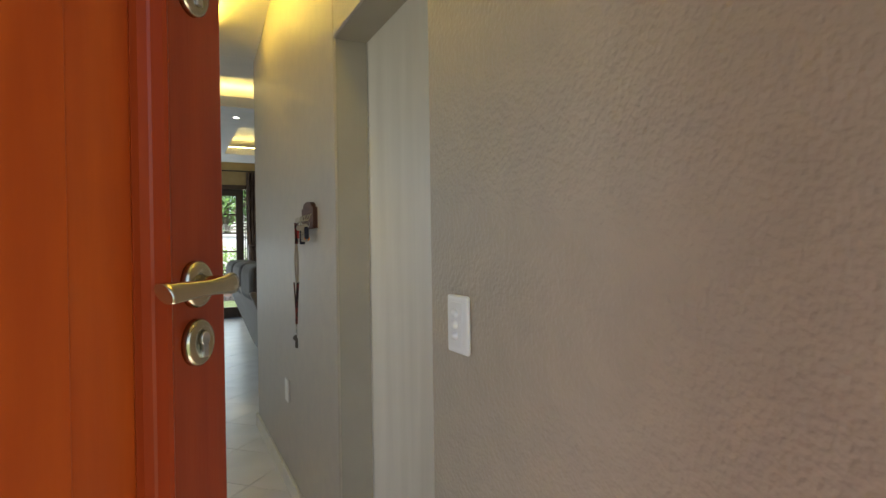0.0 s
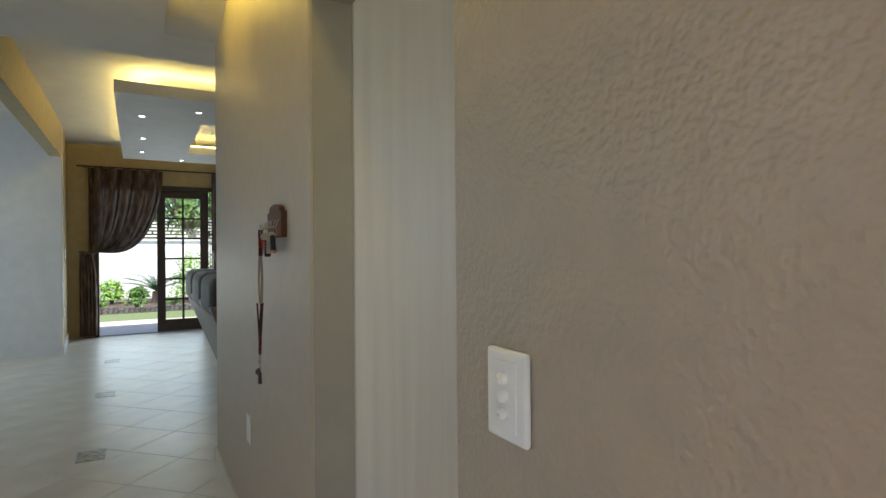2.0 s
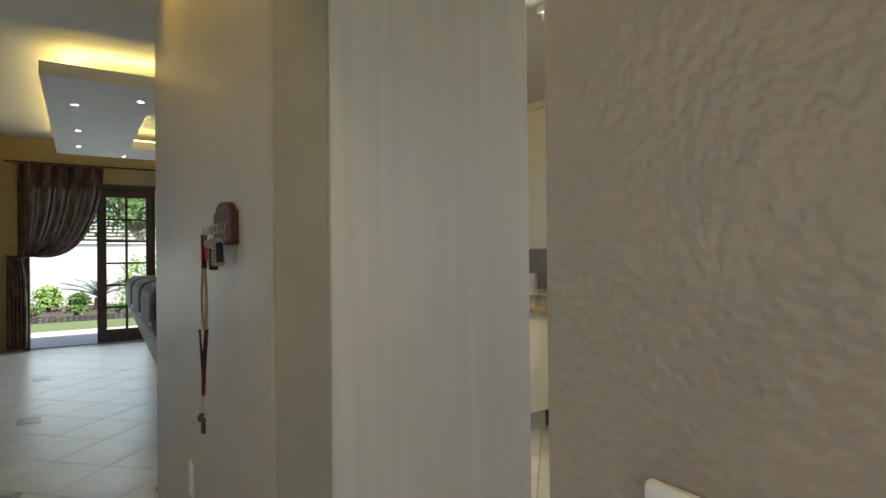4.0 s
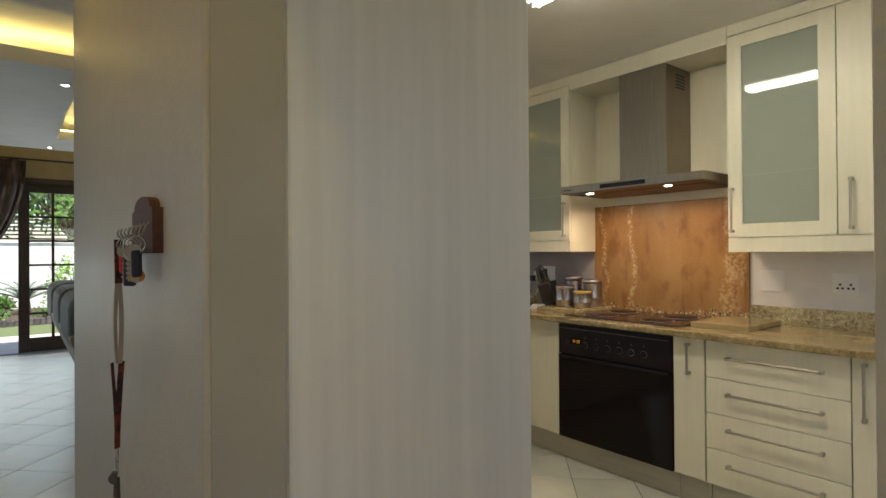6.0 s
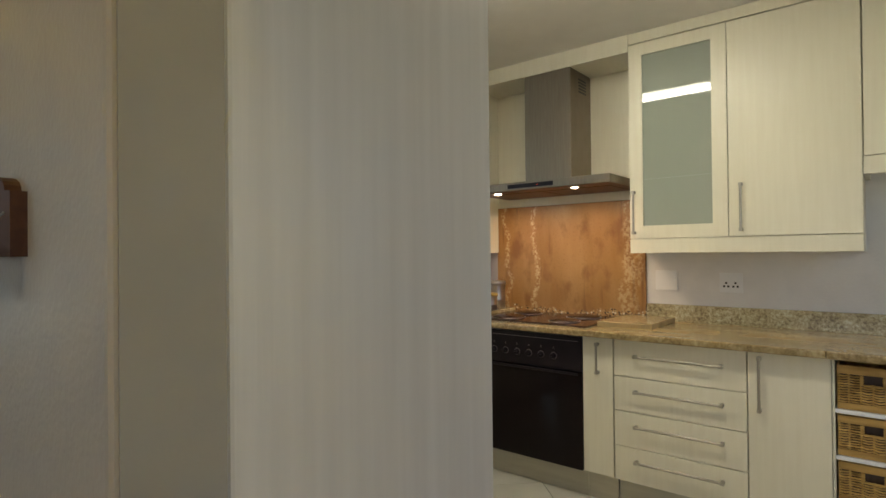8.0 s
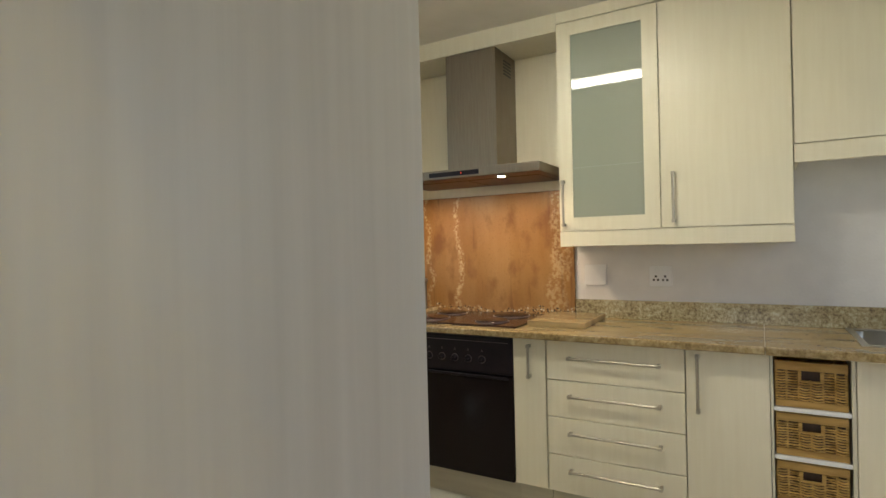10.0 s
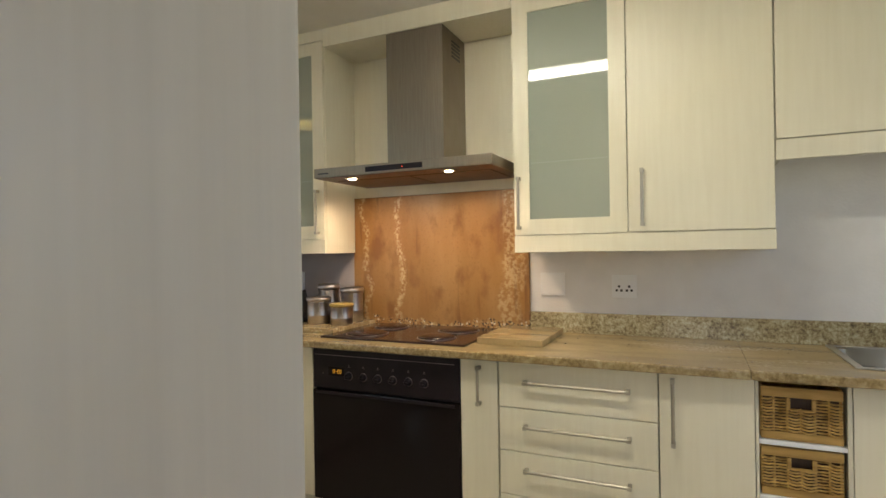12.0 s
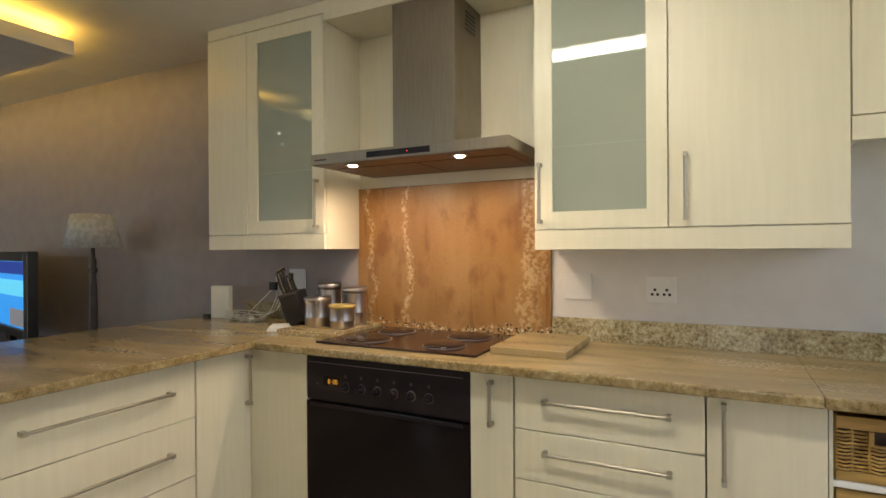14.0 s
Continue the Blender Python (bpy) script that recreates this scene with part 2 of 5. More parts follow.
def granite(name, base, pale, dark, veins, grain):
    """Stone with flowing bands, pale crystals and dark specks."""
    m = bpy.data.materials.new(name)
    m.use_nodes = True
    t = m.node_tree
    b = t.nodes["Principled BSDF"]
    b.inputs["Roughness"].default_value = 0.14
    co = t.nodes.new("ShaderNodeTexCoord")
    mp = t.nodes.new("ShaderNodeMapping")
    mp.inputs["Scale"].default_value = veins
    t.links.new(co.outputs["Object"], mp.inputs[0])
    flow = t.nodes.new("ShaderNodeTexNoise")
    flow.inputs["Scale"].default_value, flow.inputs["Detail"].default_value, flow.inputs["Distortion"].default_value = 2.6, 7, 1.0
    t.links.new(mp.outputs[0], flow.inputs[0])
    ramp = t.nodes.new("ShaderNodeValToRGB")
    e = ramp.color_ramp.elements
    e[0].position, e[0].color = 0.30, (*[c * 0.72 for c in base], 1)
    e[1].position, e[1].color = 0.72, (*[min(1, c * 1.25) for c in base], 1)
    t.links.new(flow.outputs[0], ramp.inputs[0])
    band = t.nodes.new("ShaderNodeTexNoise")
    band.inputs["Scale"].default_value, band.inputs["Detail"].default_value = 1.9, 3
    band.inputs["Distortion"].default_value = 0.5
    t.links.new(mp.outputs[0], band.inputs[0])
    br = t.nodes.new("ShaderNodeValToRGB")
    br.color_ramp.elements[0].position, br.color_ramp.elements[0].color = 0.57, (0, 0, 0, 1)
    br.color_ramp.elements[1].position, br.color_ramp.elements[1].color = 0.66, (1, 1, 1, 1)
    t.links.new(band.outputs[0], br.inputs[0])
    speck = t.nodes.new("ShaderNodeTexNoise")
    speck.inputs["Scale"].default_value, speck.inputs["Detail"].default_value = grain, 3
    t.links.new(co.outputs["Object"], speck.inputs[0])
    sr = t.nodes.new("ShaderNodeValToRGB")
    sr.color_ramp.elements[0].position, sr.color_ramp.elements[0].color = 0.48, (0, 0, 0, 1)
    sr.color_ramp.elements[1].position, sr.color_ramp.elements[1].color = 0.58, (1, 1, 1, 1)
    t.links.new(speck.outputs[0], sr.inputs[0])
    both = t.nodes.new("ShaderNodeMath")
    both.operation = 'MULTIPLY'
    t.links.new(br.outputs[0], both.inputs[0])
    t.links.new(sr.outputs[0], both.inputs[1])
    mix = t.nodes.new("ShaderNodeMixRGB")
    mix.inputs[2].default_value = (*pale, 1)
    t.links.new(both.outputs[0], mix.inputs[0])
    t.links.new(ramp.outputs[0], mix.inputs[1])
    vo = t.nodes.new("ShaderNodeTexNoise")
    vo.inputs["Scale"].default_value, vo.inputs["Detail"].default_value = grain * 0.6, 4
    off = t.nodes.new("ShaderNodeMapping")
    off.inputs["Location"].default_value = (7, 3, 1)
    t.links.new(co.outputs["Object"], off.inputs[0])
    t.links.new(off.outputs[0], vo.inputs[0])
    vr = t.nodes.new("ShaderNodeValToRGB")
    vr.color_ramp.elements[0].position, vr.color_ramp.elements[0].color = 0.60, (0, 0, 0, 1)
    vr.color_ramp.elements[1].position, vr.color_ramp.elements[1].color = 0.68, (1, 1, 1, 1)
    t.links.new(vo.outputs[0], vr.inputs[0])
    mix2 = t.nodes.new("ShaderNodeMixRGB")
    mix2.inputs[2].default_value = (*dark, 1)
    half = t.nodes.new("ShaderNodeMath")
    half.operation = 'MULTIPLY'
    half.inputs[1].default_value = 0.30
    t.links.new(vr.outputs[0], half.inputs[0])
    t.links.new(half.outputs[0], mix2.inputs[0])
    t.links.new(mix.outputs[0], mix2.inputs[1])
    t.links.new(mix2.outputs[0], b.inputs["Base Color"])
    return m


GRANITE = granite("granite_counter", (0.385, 0.285, 0.148), (0.56, 0.47, 0.31), (0.15, 0.10, 0.05), (2.6, 0.6, 2), 75)


def stone_chips(name, colours, scale):
    """Coarse crystals in several colours over fine grain."""
    m = bpy.data.materials.new(name)
    m.use_nodes = True
    t = m.node_tree
    b = t.nodes["Principled BSDF"]
    b.inputs["Roughness"].default_value = 0.18
    co = t.nodes.new("ShaderNodeTexCoord")
    n = t.nodes.new("ShaderNodeTexNoise")
    n.inputs["Scale"].default_value, n.inputs["Detail"].default_value, n.inputs["Distortion"].default_value = scale, 6, 0.15
    n.inputs["Roughness"].default_value = 0.75
    t.links.new(co.outputs["Object"], n.inputs[0])
    r = t.nodes.new("ShaderNodeValToRGB")
    el = r.color_ramp.elements
    while len(el) < len(colours):
        el.new(0.5)
    for k, (p, c) in enumerate(colours):
        el[k].position, el[k].color = p, (*c, 1)
    broad = t.nodes.new("ShaderNodeTexNoise")
    broad.inputs["Scale"].default_value, broad.inputs["Detail"].default_value, broad.inputs["Distortion"].default_value = scale * 0.22, 5, 0.8
    t.links.new(co.outputs["Object"], broad.inputs[0])
    both = t.nodes.new("ShaderNodeMixRGB")
    both.inputs[0].default_value = 0.30
    t.links.new(n.outputs[0], both.inputs[1])
    t.links.new(broad.outputs[0], both.inputs[2])
    t.links.new(both.outputs[0], r.inputs[0])
    t.links.new(r.outputs[0], b.inputs["Base Color"])
    return m


GRANITE_EDGE = stone_chips("granite_edge", [(0.34, (0.12, 0.08, 0.035)), (0.43, (0.23, 0.16, 0.07)), (0.52, (0.32, 0.235, 0.115)), (0.62, (0.46, 0.37, 0.21))], 48)
GRANITE_UP = stone_chips("granite_upstand", [(0.38, (0.10, 0.075, 0.05)), (0.44, (0.24, 0.185, 0.10)), (0.51, (0.35, 0.29, 0.17)), (0.57, (0.47, 0.42, 0.29)), (0.65, (0.54, 0.50, 0.38))], 70)


def splash_stone():
    """Rust-coloured stone: soft vertical clouds, three speckled pale veins, crystals along the foot."""
    m = bpy.data.materials.new("granite_splashback")
    m.use_nodes = True
    t = m.node_tree
    N, L = t.nodes.new, t.links.new
    b = t.nodes["Principled BSDF"]
    b.inputs["Roughness"].default_value = 0.34
    b.inputs["Specular IOR Level"].default_value = 0.3
    co = N("ShaderNodeTexCoord")
    xyz = N("ShaderNodeSeparateXYZ")
    L(co.outputs["Object"], xyz.inputs[0])

    def noise_of(scale, stretch, detail=5, at=(0, 0, 0)):
        mp = N("ShaderNodeMapping")
        mp.inputs["Scale"].default_value, mp.inputs["Location"].default_value = stretch, at
        L(co.outputs["Object"], mp.inputs[0])
        n = N("ShaderNodeTexNoise")
        n.inputs["Scale"].default_value, n.inputs["Detail"].default_value = scale, detail
        L(mp.outputs[0], n.inputs[0])
        return n.outputs[0]

    def op(kind, p, q):
        n = N("ShaderNodeMath")
        n.operation = kind
        for k, v in enumerate((p, q)):
            if isinstance(v, (int, float)):
                n.inputs[k].default_value = v
            else:
                L(v, n.inputs[k])
        return n.outputs[0]

    def step(v, lo, hi):
        n = N("ShaderNodeMapRange")
        n.inputs[1].default_value, n.inputs[2].default_value = lo, hi
        L(v, n.inputs[0])
        return n.outputs[0]

    def blend(f, p, q):
        n = N("ShaderNodeMixRGB")
        L(f, n.inputs[0])
        for k, v in ((1, p), (2, q)):
            if isinstance(v, tuple):
                n.inputs[k].default_value = (*v, 1)
            else:
                L(v, n.inputs[k])
        return n.outputs[0]

    cloud = blend(step(noise_of(2.2, (1, 3.2, 0.8), 7), 0.30, 0.70), (0.28, 0.135, 0.040), (0.37, 0.205, 0.078))
    patch = step(noise_of(6.5, (1, 1.5, 0.9), 9, (2, 7, 3)), 0.52, 0.66)
    cloud = blend(op('MULTIPLY', patch, 0.62), cloud, (0.17, 0.072, 0.025))
    streak = step(noise_of(3.2, (1, 5.5, 0.45), 7, (6, 1, 2)), 0.60, 0.68)
    cloud = blend(op('MULTIPLY', streak, 0.55), cloud, (0.13, 0.055, 0.025))
    grain = noise_of(85, (1, 1, 1), 3)
    col = blend(op('MULTIPLY', step(grain, 0.56, 0.72), 0.28), cloud, (0.20, 0.08, 0.025))
    pale = blend(step(noise_of(60, (1, 1, 1), 3, (4, 2, 9)), 0.42, 0.60), (0.30, 0.15, 0.05), (0.64, 0.50, 0.29))
    wob = op('MULTIPLY', op('SUBTRACT', noise_of(2.0, (0.001, 0.6, 2.2), 6, (3, 0, 0)), 0.5), 0.20)
    y = op('ADD', xyz.outputs[1], wob)
    rough_edge = op('MULTIPLY', noise_of(40, (1, 1, 1), 4), 0.030)
    for c, w, most in ((4.065, 0.002, 0.72), (3.855, 0.008, 0.72), (3.225, 0.030, 0.42), (3.165, 0.010, 0.30)):
        d = op('ADD', op('ABSOLUTE', op('SUBTRACT', y, c), 0), op('SUBTRACT', rough_edge, 0.015))
        n = N("ShaderNodeMapRange")
        n.inputs[1].default_value, n.inputs[2].default_value, n.inputs[3].default_value, n.inputs[4].default_value = w - 0.004, w + 0.018, most, 0.0
        L(d, n.inputs[0])
        col = blend(n.outputs[0], col, pale)
    # crystals along the foot
    edge = op('ADD', op('MULTIPLY', noise_of(6, (1, 1, 0.2), 4, (1, 5, 0)), 0.15), 0.832)
    foot = step(op('SUBTRACT', edge, xyz.outputs[2]), -0.004, 0.006)
    v = N("ShaderNodeTexVoronoi")
    v.inputs["Scale"].default_value = 105
    L(co.outputs["Object"], v.inputs[0])
    r = N("ShaderNodeValToRGB")
    el = r.color_ramp.elements
    for p, c in ((0.20, (0.30, 0.16, 0.06)), (0.52, (0.38, 0.23, 0.10)), (0.80, (0.46, 0.33, 0.18)), (0.93, (0.66, 0.58, 0.45))):
        el.new(p).color = (*c, 1)
    el[0].color = (0.03, 0.022, 0.02, 1)
    r.color_ramp.interpolation = 'CONSTANT'
    sep = N("ShaderNodeSeparateColor")
    L(v.outputs["Color"], sep.inputs[0])
    L(sep.outputs[0], r.inputs[0])
    col = blend(op('MULTIPLY', foot, step(noise_of(9, (1, 1, 1.5), 3, (8, 2, 4)), 0.36, 0.46)), col, r.outputs[0])
    L(col, b.inputs["Base Color"])
    return m


SPLASH = splash_stone()

# ---- mesh helpers ----


def box(bm, x0, x1, y0, y1, z0, z1, bevel=0.0, seg=2):
    vs = [bm.verts.new((x, y, z)) for x in (x0, x1) for y in (y0, y1) for z in (z0, z1)]
    fs = [bm.faces.new([vs[i] for i in f]) for f in ((0, 1, 3, 2), (4, 6, 7, 5), (0, 4, 5, 1), (2, 3, 7, 6), (0, 2, 6, 4), (1, 5, 7, 3))]
    if bevel:
        edges = list({e for f in fs for e in f.edges})
        bmesh.ops.bevel(bm, geom=edges, offset=bevel, segments=seg, affect='EDGES', profile=0.6)
    return bm


def boxes(*dims, bevel=0.0):
    bm = bmesh.new()
    for d in dims:
        box(bm, *d, bevel=bevel)
    return bm


def tube(bm, path, r, sides=10, cap=True):
    """A round bar along a list of points; r may be a list."""
    pts = [Vector(p) for p in path]
    rings = []
    for i, p in enumerate(pts):
        d = (pts[min(i + 1, len(pts) - 1)] - pts[max(i - 1, 0)]).normalized()
        side = d.cross(Vector((0.13, 0.31, 0.94))).normalized()
        other = d.cross(side)
        rr = r[i] if isinstance(r, (list, tuple)) else r
        rings.append([bm.verts.new(p + rr * (math.cos(a) * side + math.sin(a) * other)) for a in (2 * math.pi * k / sides for k in range(sides))])
    for a, b in zip(rings, rings[1:]):
        for k in range(sides):
            bm.faces.new((a[k], a[(k + 1) % sides], b[(k + 1) % sides], b[k])).smooth = True
    if cap:
        for ring_v in (rings[0][::-1], rings[-1]):
            bm.faces.new([bm.verts.new(v.co) for v in ring_v])
    return bm


def turned(bm, profile, centre, sides=28):
    """A lathe: (radius, height) pairs about a vertical axis."""
    cx, cy, cz = centre
    rings = [[bm.verts.new((cx + r * math.cos(2 * math.pi * k / sides), cy + r * math.sin(2 * math.pi * k / sides), cz + z)) for k in range(sides)] for r, z in profile]
    for a, b in zip(rings, rings[1:]):
        for k in range(sides):
            bm.faces.new((a[k], a[(k + 1) % sides], b[(k + 1) % sides], b[k])).smooth = True
    if profile[0][0] > 0.001:
        bm.faces.new(rings[0][::-1])
    if profile[-1][0] > 0.001:
        bm.faces.new(rings[-1])
    return bm


def mesh_of(name, bm, mat):
    bmesh.ops.recalc_face_normals(bm, faces=bm.faces)
    me = bpy.data.meshes.new(name)
    bm.to_mesh(me)
    bm.free()
    me.materials.append(mat)
    return me


def part(name, bm, mat, parent, label=""):
    ob = new(name, mesh_of(name, bm, mat))
    ob.parent = parent
    if parent is not None:
        ob.matrix_parent_inverse = parent.matrix_basis.inverted()
    return tagged(ob, label)


def thing(name, label, category, at=(0, 0, 0), group="", kind=""):
    ob = new(name)
    ob.location = at
    ob.empty_display_size = 0.05
    return tagged(ob, label, category, group, kind)


def solid(name, bm, mat, label, category, group="", kind=""):
    return tagged(new(name, mesh_of(name, bm, mat)), label, category, group, kind)


def structure(name, bm, mat, label=""):
    return tagged(new(name, mesh_of(name, bm, mat)), label, "", "", "structure")


# ---- the setting: walls, ceilings, floor ----
CEIL_LOW, CEIL_HIGH = 2.42, 2.80
JAMB, END_A, THICK = 2.643, 1.882, 0.12
LINTEL = 1.905
WALL_X, LIVE_END = 2.98, 10.6

# corridor wall with the kitchen opening
bm = boxes((0, THICK, 0.60, END_A, 0, 2.60), (0, THICK, END_A, JAMB, LINTEL, 2.60), bevel=0.006)
structure("wall_corridor_near", bm, PLASTER, "taupe orange-peel plaster wall beside the kitchen opening")
bm = box(bmesh.new(), 0, THICK, JAMB, 4.62, 0, 2.60, bevel=0.010, seg=3)
structure("wall_corridor_far", bm, PLASTER_SOFT, "taupe orange-peel plaster wall with a key rack")
# smooth lining added over the opening's reveal, with its shade in the colour
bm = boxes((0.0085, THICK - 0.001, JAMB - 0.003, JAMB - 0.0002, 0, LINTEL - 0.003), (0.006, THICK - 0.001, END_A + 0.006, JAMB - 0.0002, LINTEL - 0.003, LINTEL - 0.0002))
structure("trim_opening", bm, LINING, "smooth olive-taupe lining of the kitchen opening, the reveal's shade painted in")
bm = boxes((-0.014, 0, JAMB + 0.02, 4.60, 0, 0.085), (-0.014, THICK, 4.62, 4.634, 0, 0.085), bevel=0.003)
structure("baseboard", bm, SKIRTING, "cream painted skirting board")

# kitchen and living back wall, side and end walls
structure("wall_kitchen", box(bmesh.new(), WALL_X, WALL_X + 0.2, 0.9, 4.14, 0, 2.9), PLASTER_PALE, "pale painted kitchen wall")
structure("wall_living", box(bmesh.new(), WALL_X, WALL_X + 0.2, 4.14, LIVE_END, 0, 2.9), PLASTER_GREY, "grey-taupe painted living room wall")
structure("wall_kitchen_south", boxes((THICK, 0.9, 0.80, 0.92, 0, 2.6), (2.2, WALL_X, 0.80, 0.92, 0, 2.6), (0.9, 2.2, 0.80, 0.92, 0, 1.0), (0.9, 2.2, 0.80, 0.92, 2.0, 2.6)), PLASTER_PALE)
structure("wall_entry", boxes((-0.12, 0.12, 0.45, 0.60, 0, 2.6), (-2.6, -0.92, 0.45, 0.60, 0, 2.6), (-0.92, -0.12, 0.45, 0.60, 2.08, 2.6)), PLASTER)
# unseen side wall; its opening is made up for the added fill
structure("wall_entry_side", boxes((-2.72, -2.60, 0.45, 1.85, 0, 2.9), (-2.72, -2.60, 3.05, 4.75, 0, 2.9), (-2.72, -2.60, 1.85, 3.05, 0, 0.95), (-2.72, -2.60, 1.85, 3.05, 2.05, 2.9)), PLASTER)
structure("wall_side_room", boxes((-4.6, -1.193, 9.25, 9.37, 0, 2.9)), PLASTER_PALE, "pale wall of the next room")
structure("wall_side_room_far", boxes((-4.72, -4.6, 4.63, 9.37, 0, 2.9), (-4.6, -2.6, 4.63, 4.75, 0, 2.9)), PLASTER_PALE)
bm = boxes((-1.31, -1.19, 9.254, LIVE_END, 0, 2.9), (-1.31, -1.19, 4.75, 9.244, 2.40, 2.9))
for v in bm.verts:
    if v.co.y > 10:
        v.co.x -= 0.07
structure("wall_living_side", bm, PLASTER_YELLOW_LIT, "living room wall with a wide opening, yellow light painted in")
DOOR_L, DOOR_R, DOOR_T = -0.93, 0.72, 2.24
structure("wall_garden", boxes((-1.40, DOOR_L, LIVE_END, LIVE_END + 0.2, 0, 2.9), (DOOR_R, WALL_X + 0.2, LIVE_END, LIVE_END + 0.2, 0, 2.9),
                               (DOOR_L, DOOR_R, LIVE_END, LIVE_END + 0.2, DOOR_T, 2.9)), PLASTER_YELLOW_LIT, "wall around the garden doors, yellow light painted in")
bm = boxes((-1.30, -1.176, 9.24, 9.254, 0, 0.10), (-1.19, -1.176, 9.254, 10.59, 0, 0.10), (-4.6, -1.30, 9.24, 9.254, 0, 0.10), bevel=0.002)
for v in bm.verts:
    if v.co.y > 10:
        v.co.x -= 0.07
structure("baseboard_living", bm,
          PLASTER_PALE, "cream painted skirting board")

# low ceiling over corridor and kitchen, with a lit slot along the corridor wall; higher ceiling over the lounge
bm = boxes((-2.72, -0.27, 0.45, 4.95, CEIL_LOW, CEIL_LOW + 0.05), (-0.27, THICK, 4.56, 4.95, CEIL_LOW, CEIL_LOW + 0.05),
           (-0.27, THICK, 0.45, 0.62, CEIL_LOW, CEIL_LOW + 0.05),
           (THICK, 1.25, 0.45, 4.95, CEIL_LOW, CEIL_LOW + 0.05), (1.25, WALL_X + 0.2, 0.45, LIVE_END, CEIL_LOW, CEIL_LOW + 0.05),
           (-0.60, THICK, 0.45, 4.95, 2.56, 2.62), (-0.64, -0.60, 0.45, 4.95, CEIL_LOW + 0.05, 2.62),
           (-2.72, 1.25, 4.95, 5.00, CEIL_LOW, 2.86), (1.20, 1.25, 5.00, LIVE_END, CEIL_LOW, 2.86))
# the slot's back comes down to the low ceiling at its far end
ramp = [[bm.verts.new((x, y, z)) for x in (-0.27, THICK)] for y, z in ((3.60, 2.558), (3.80, 2.55), (4.05, 2.515), (4.30, 2.455), (4.45, 2.428), (4.57, CEIL_LOW + 0.001))]
for p, q in zip(ramp, ramp[1:]):
    bm.faces.new((p[0], q[0], q[1], p[1])).smooth = True
structure("ceiling_low", bm, CEILING, "off-white plastered ceiling with a lit slot")
structure("ceiling_high", boxes((-1.31, 1.25, 5.0, LIVE_END, CEIL_HIGH, 2.9), (-4.72, -1.31, 3.0, 9.37, 2.80, 2.9)), CEILING, "white plastered lounge ceiling")
structure("cove_strip_corridor", boxes((-0.297, -0.274, 0.9, 4.18, CEIL_LOW + 0.052, CEIL_LOW + 0.085)), COVE_STRONG, "warm yellow hidden light strip")

# hanging ceiling panels with hidden strips
PZ = 2.55
hung = thing("ceiling_panel", "suspended white plaster ceiling panel with yellow cove light", "ceiling panel", (0, 8, PZ))
bm = boxes((-0.56, 0.20, 6.42, 10.05, PZ, PZ + 0.10), (0.20, 1.15, 6.42, 7.35, PZ, PZ + 0.10), (0.20, 1.15, 9.25, 10.05, PZ, PZ + 0.10))
part("panel_board", bm, CEILING, hung)
part("light_strip", boxes((-0.40, 1.05, 6.58, 6.64, PZ + 0.10, PZ + 0.125), (-0.40, -0.34, 6.64, 9.9, PZ + 0.10, PZ + 0.125)), COVE, hung, "glowing warm yellow light strip")
part("light_strip", boxes((0.06, 0.10, 7.3, 9.4, PZ + 0.10, PZ + 0.12), (0.2, 1.1, 9.30, 9.34, PZ + 0.10, PZ + 0.12)), COVE, hung, "glowing warm yellow light strip")
part("hanger", boxes((0.0, 0.03, 8.0, 8.03, PZ + 0.1, CEIL_HIGH), (0.0, 0.03, 9.6, 9.63, PZ + 0.1, CEIL_HIGH), (0.9, 0.93, 6.9, 6.93, PZ + 0.1, CEIL_HIGH)), CEILING, hung)
hung2 = thing("ceiling_panel", "suspended white ceiling panel with yellow glow above", "ceiling panel", (2, 6.5, 2.28))
part("panel_board", boxes((1.30, 2.33, 5.47, 9.0, 2.27, 2.345), bevel=0.004), CEILING, hung2)
part("light_strip", boxes((1.45, 2.28, 5.53, 5.56, 2.346, 2.366), (2.285, 2.31, 5.56, 8.9, 2.346, 2.366)), COVE_LIVING, hung2, "glowing warm yellow light strip")
part("hanger", boxes((1.8, 1.83, 7.0, 7.03, 2.345, CEIL_LOW), (1.8, 1.83, 8.5, 8.53, 2.345, CEIL_LOW)), CEILING, hung2)


def downlight(x, y, z):
    t = thing("downlight", "small recessed ceiling spot with chrome ring, switched on", "downlight", (x, y, z), "ceiling spots")
    part("ring", turned(bmesh.new(), [(0.027, 0.0), (0.040, 0.0), (0.040, -0.005), (0.031, -0.008), (0.025, -0.004), (0.027, 0.0)], (x, y, z)), CHROME, t)
    part("lens", turned(bmesh.new(), [(0.001, -0.003), (0.025, -0.003), (0.025, -0.001), (0.001, -0.001)], (x, y, z)), SPOT_ON, t, "glowing white lens")
    return t


first = downlight(-0.35, 7.24, PZ)
for x, y in ((-0.33, 8.40), (-0.33, 9.38), (0.17, 9.88), (0.12, 6.85)):
    copy_thing(first, pose(x, y, PZ))

# floor
structure("floor", boxes((-4.7, WALL_X, 0.45, LIVE_END + 0.2, -0.12, -0.006)), GROUT, "tiled floor with thin dark joints")

# ---- kitchen ----
FRONT, UP, TOP = 2.419, 2.684, 0.868
PEN = 4.325


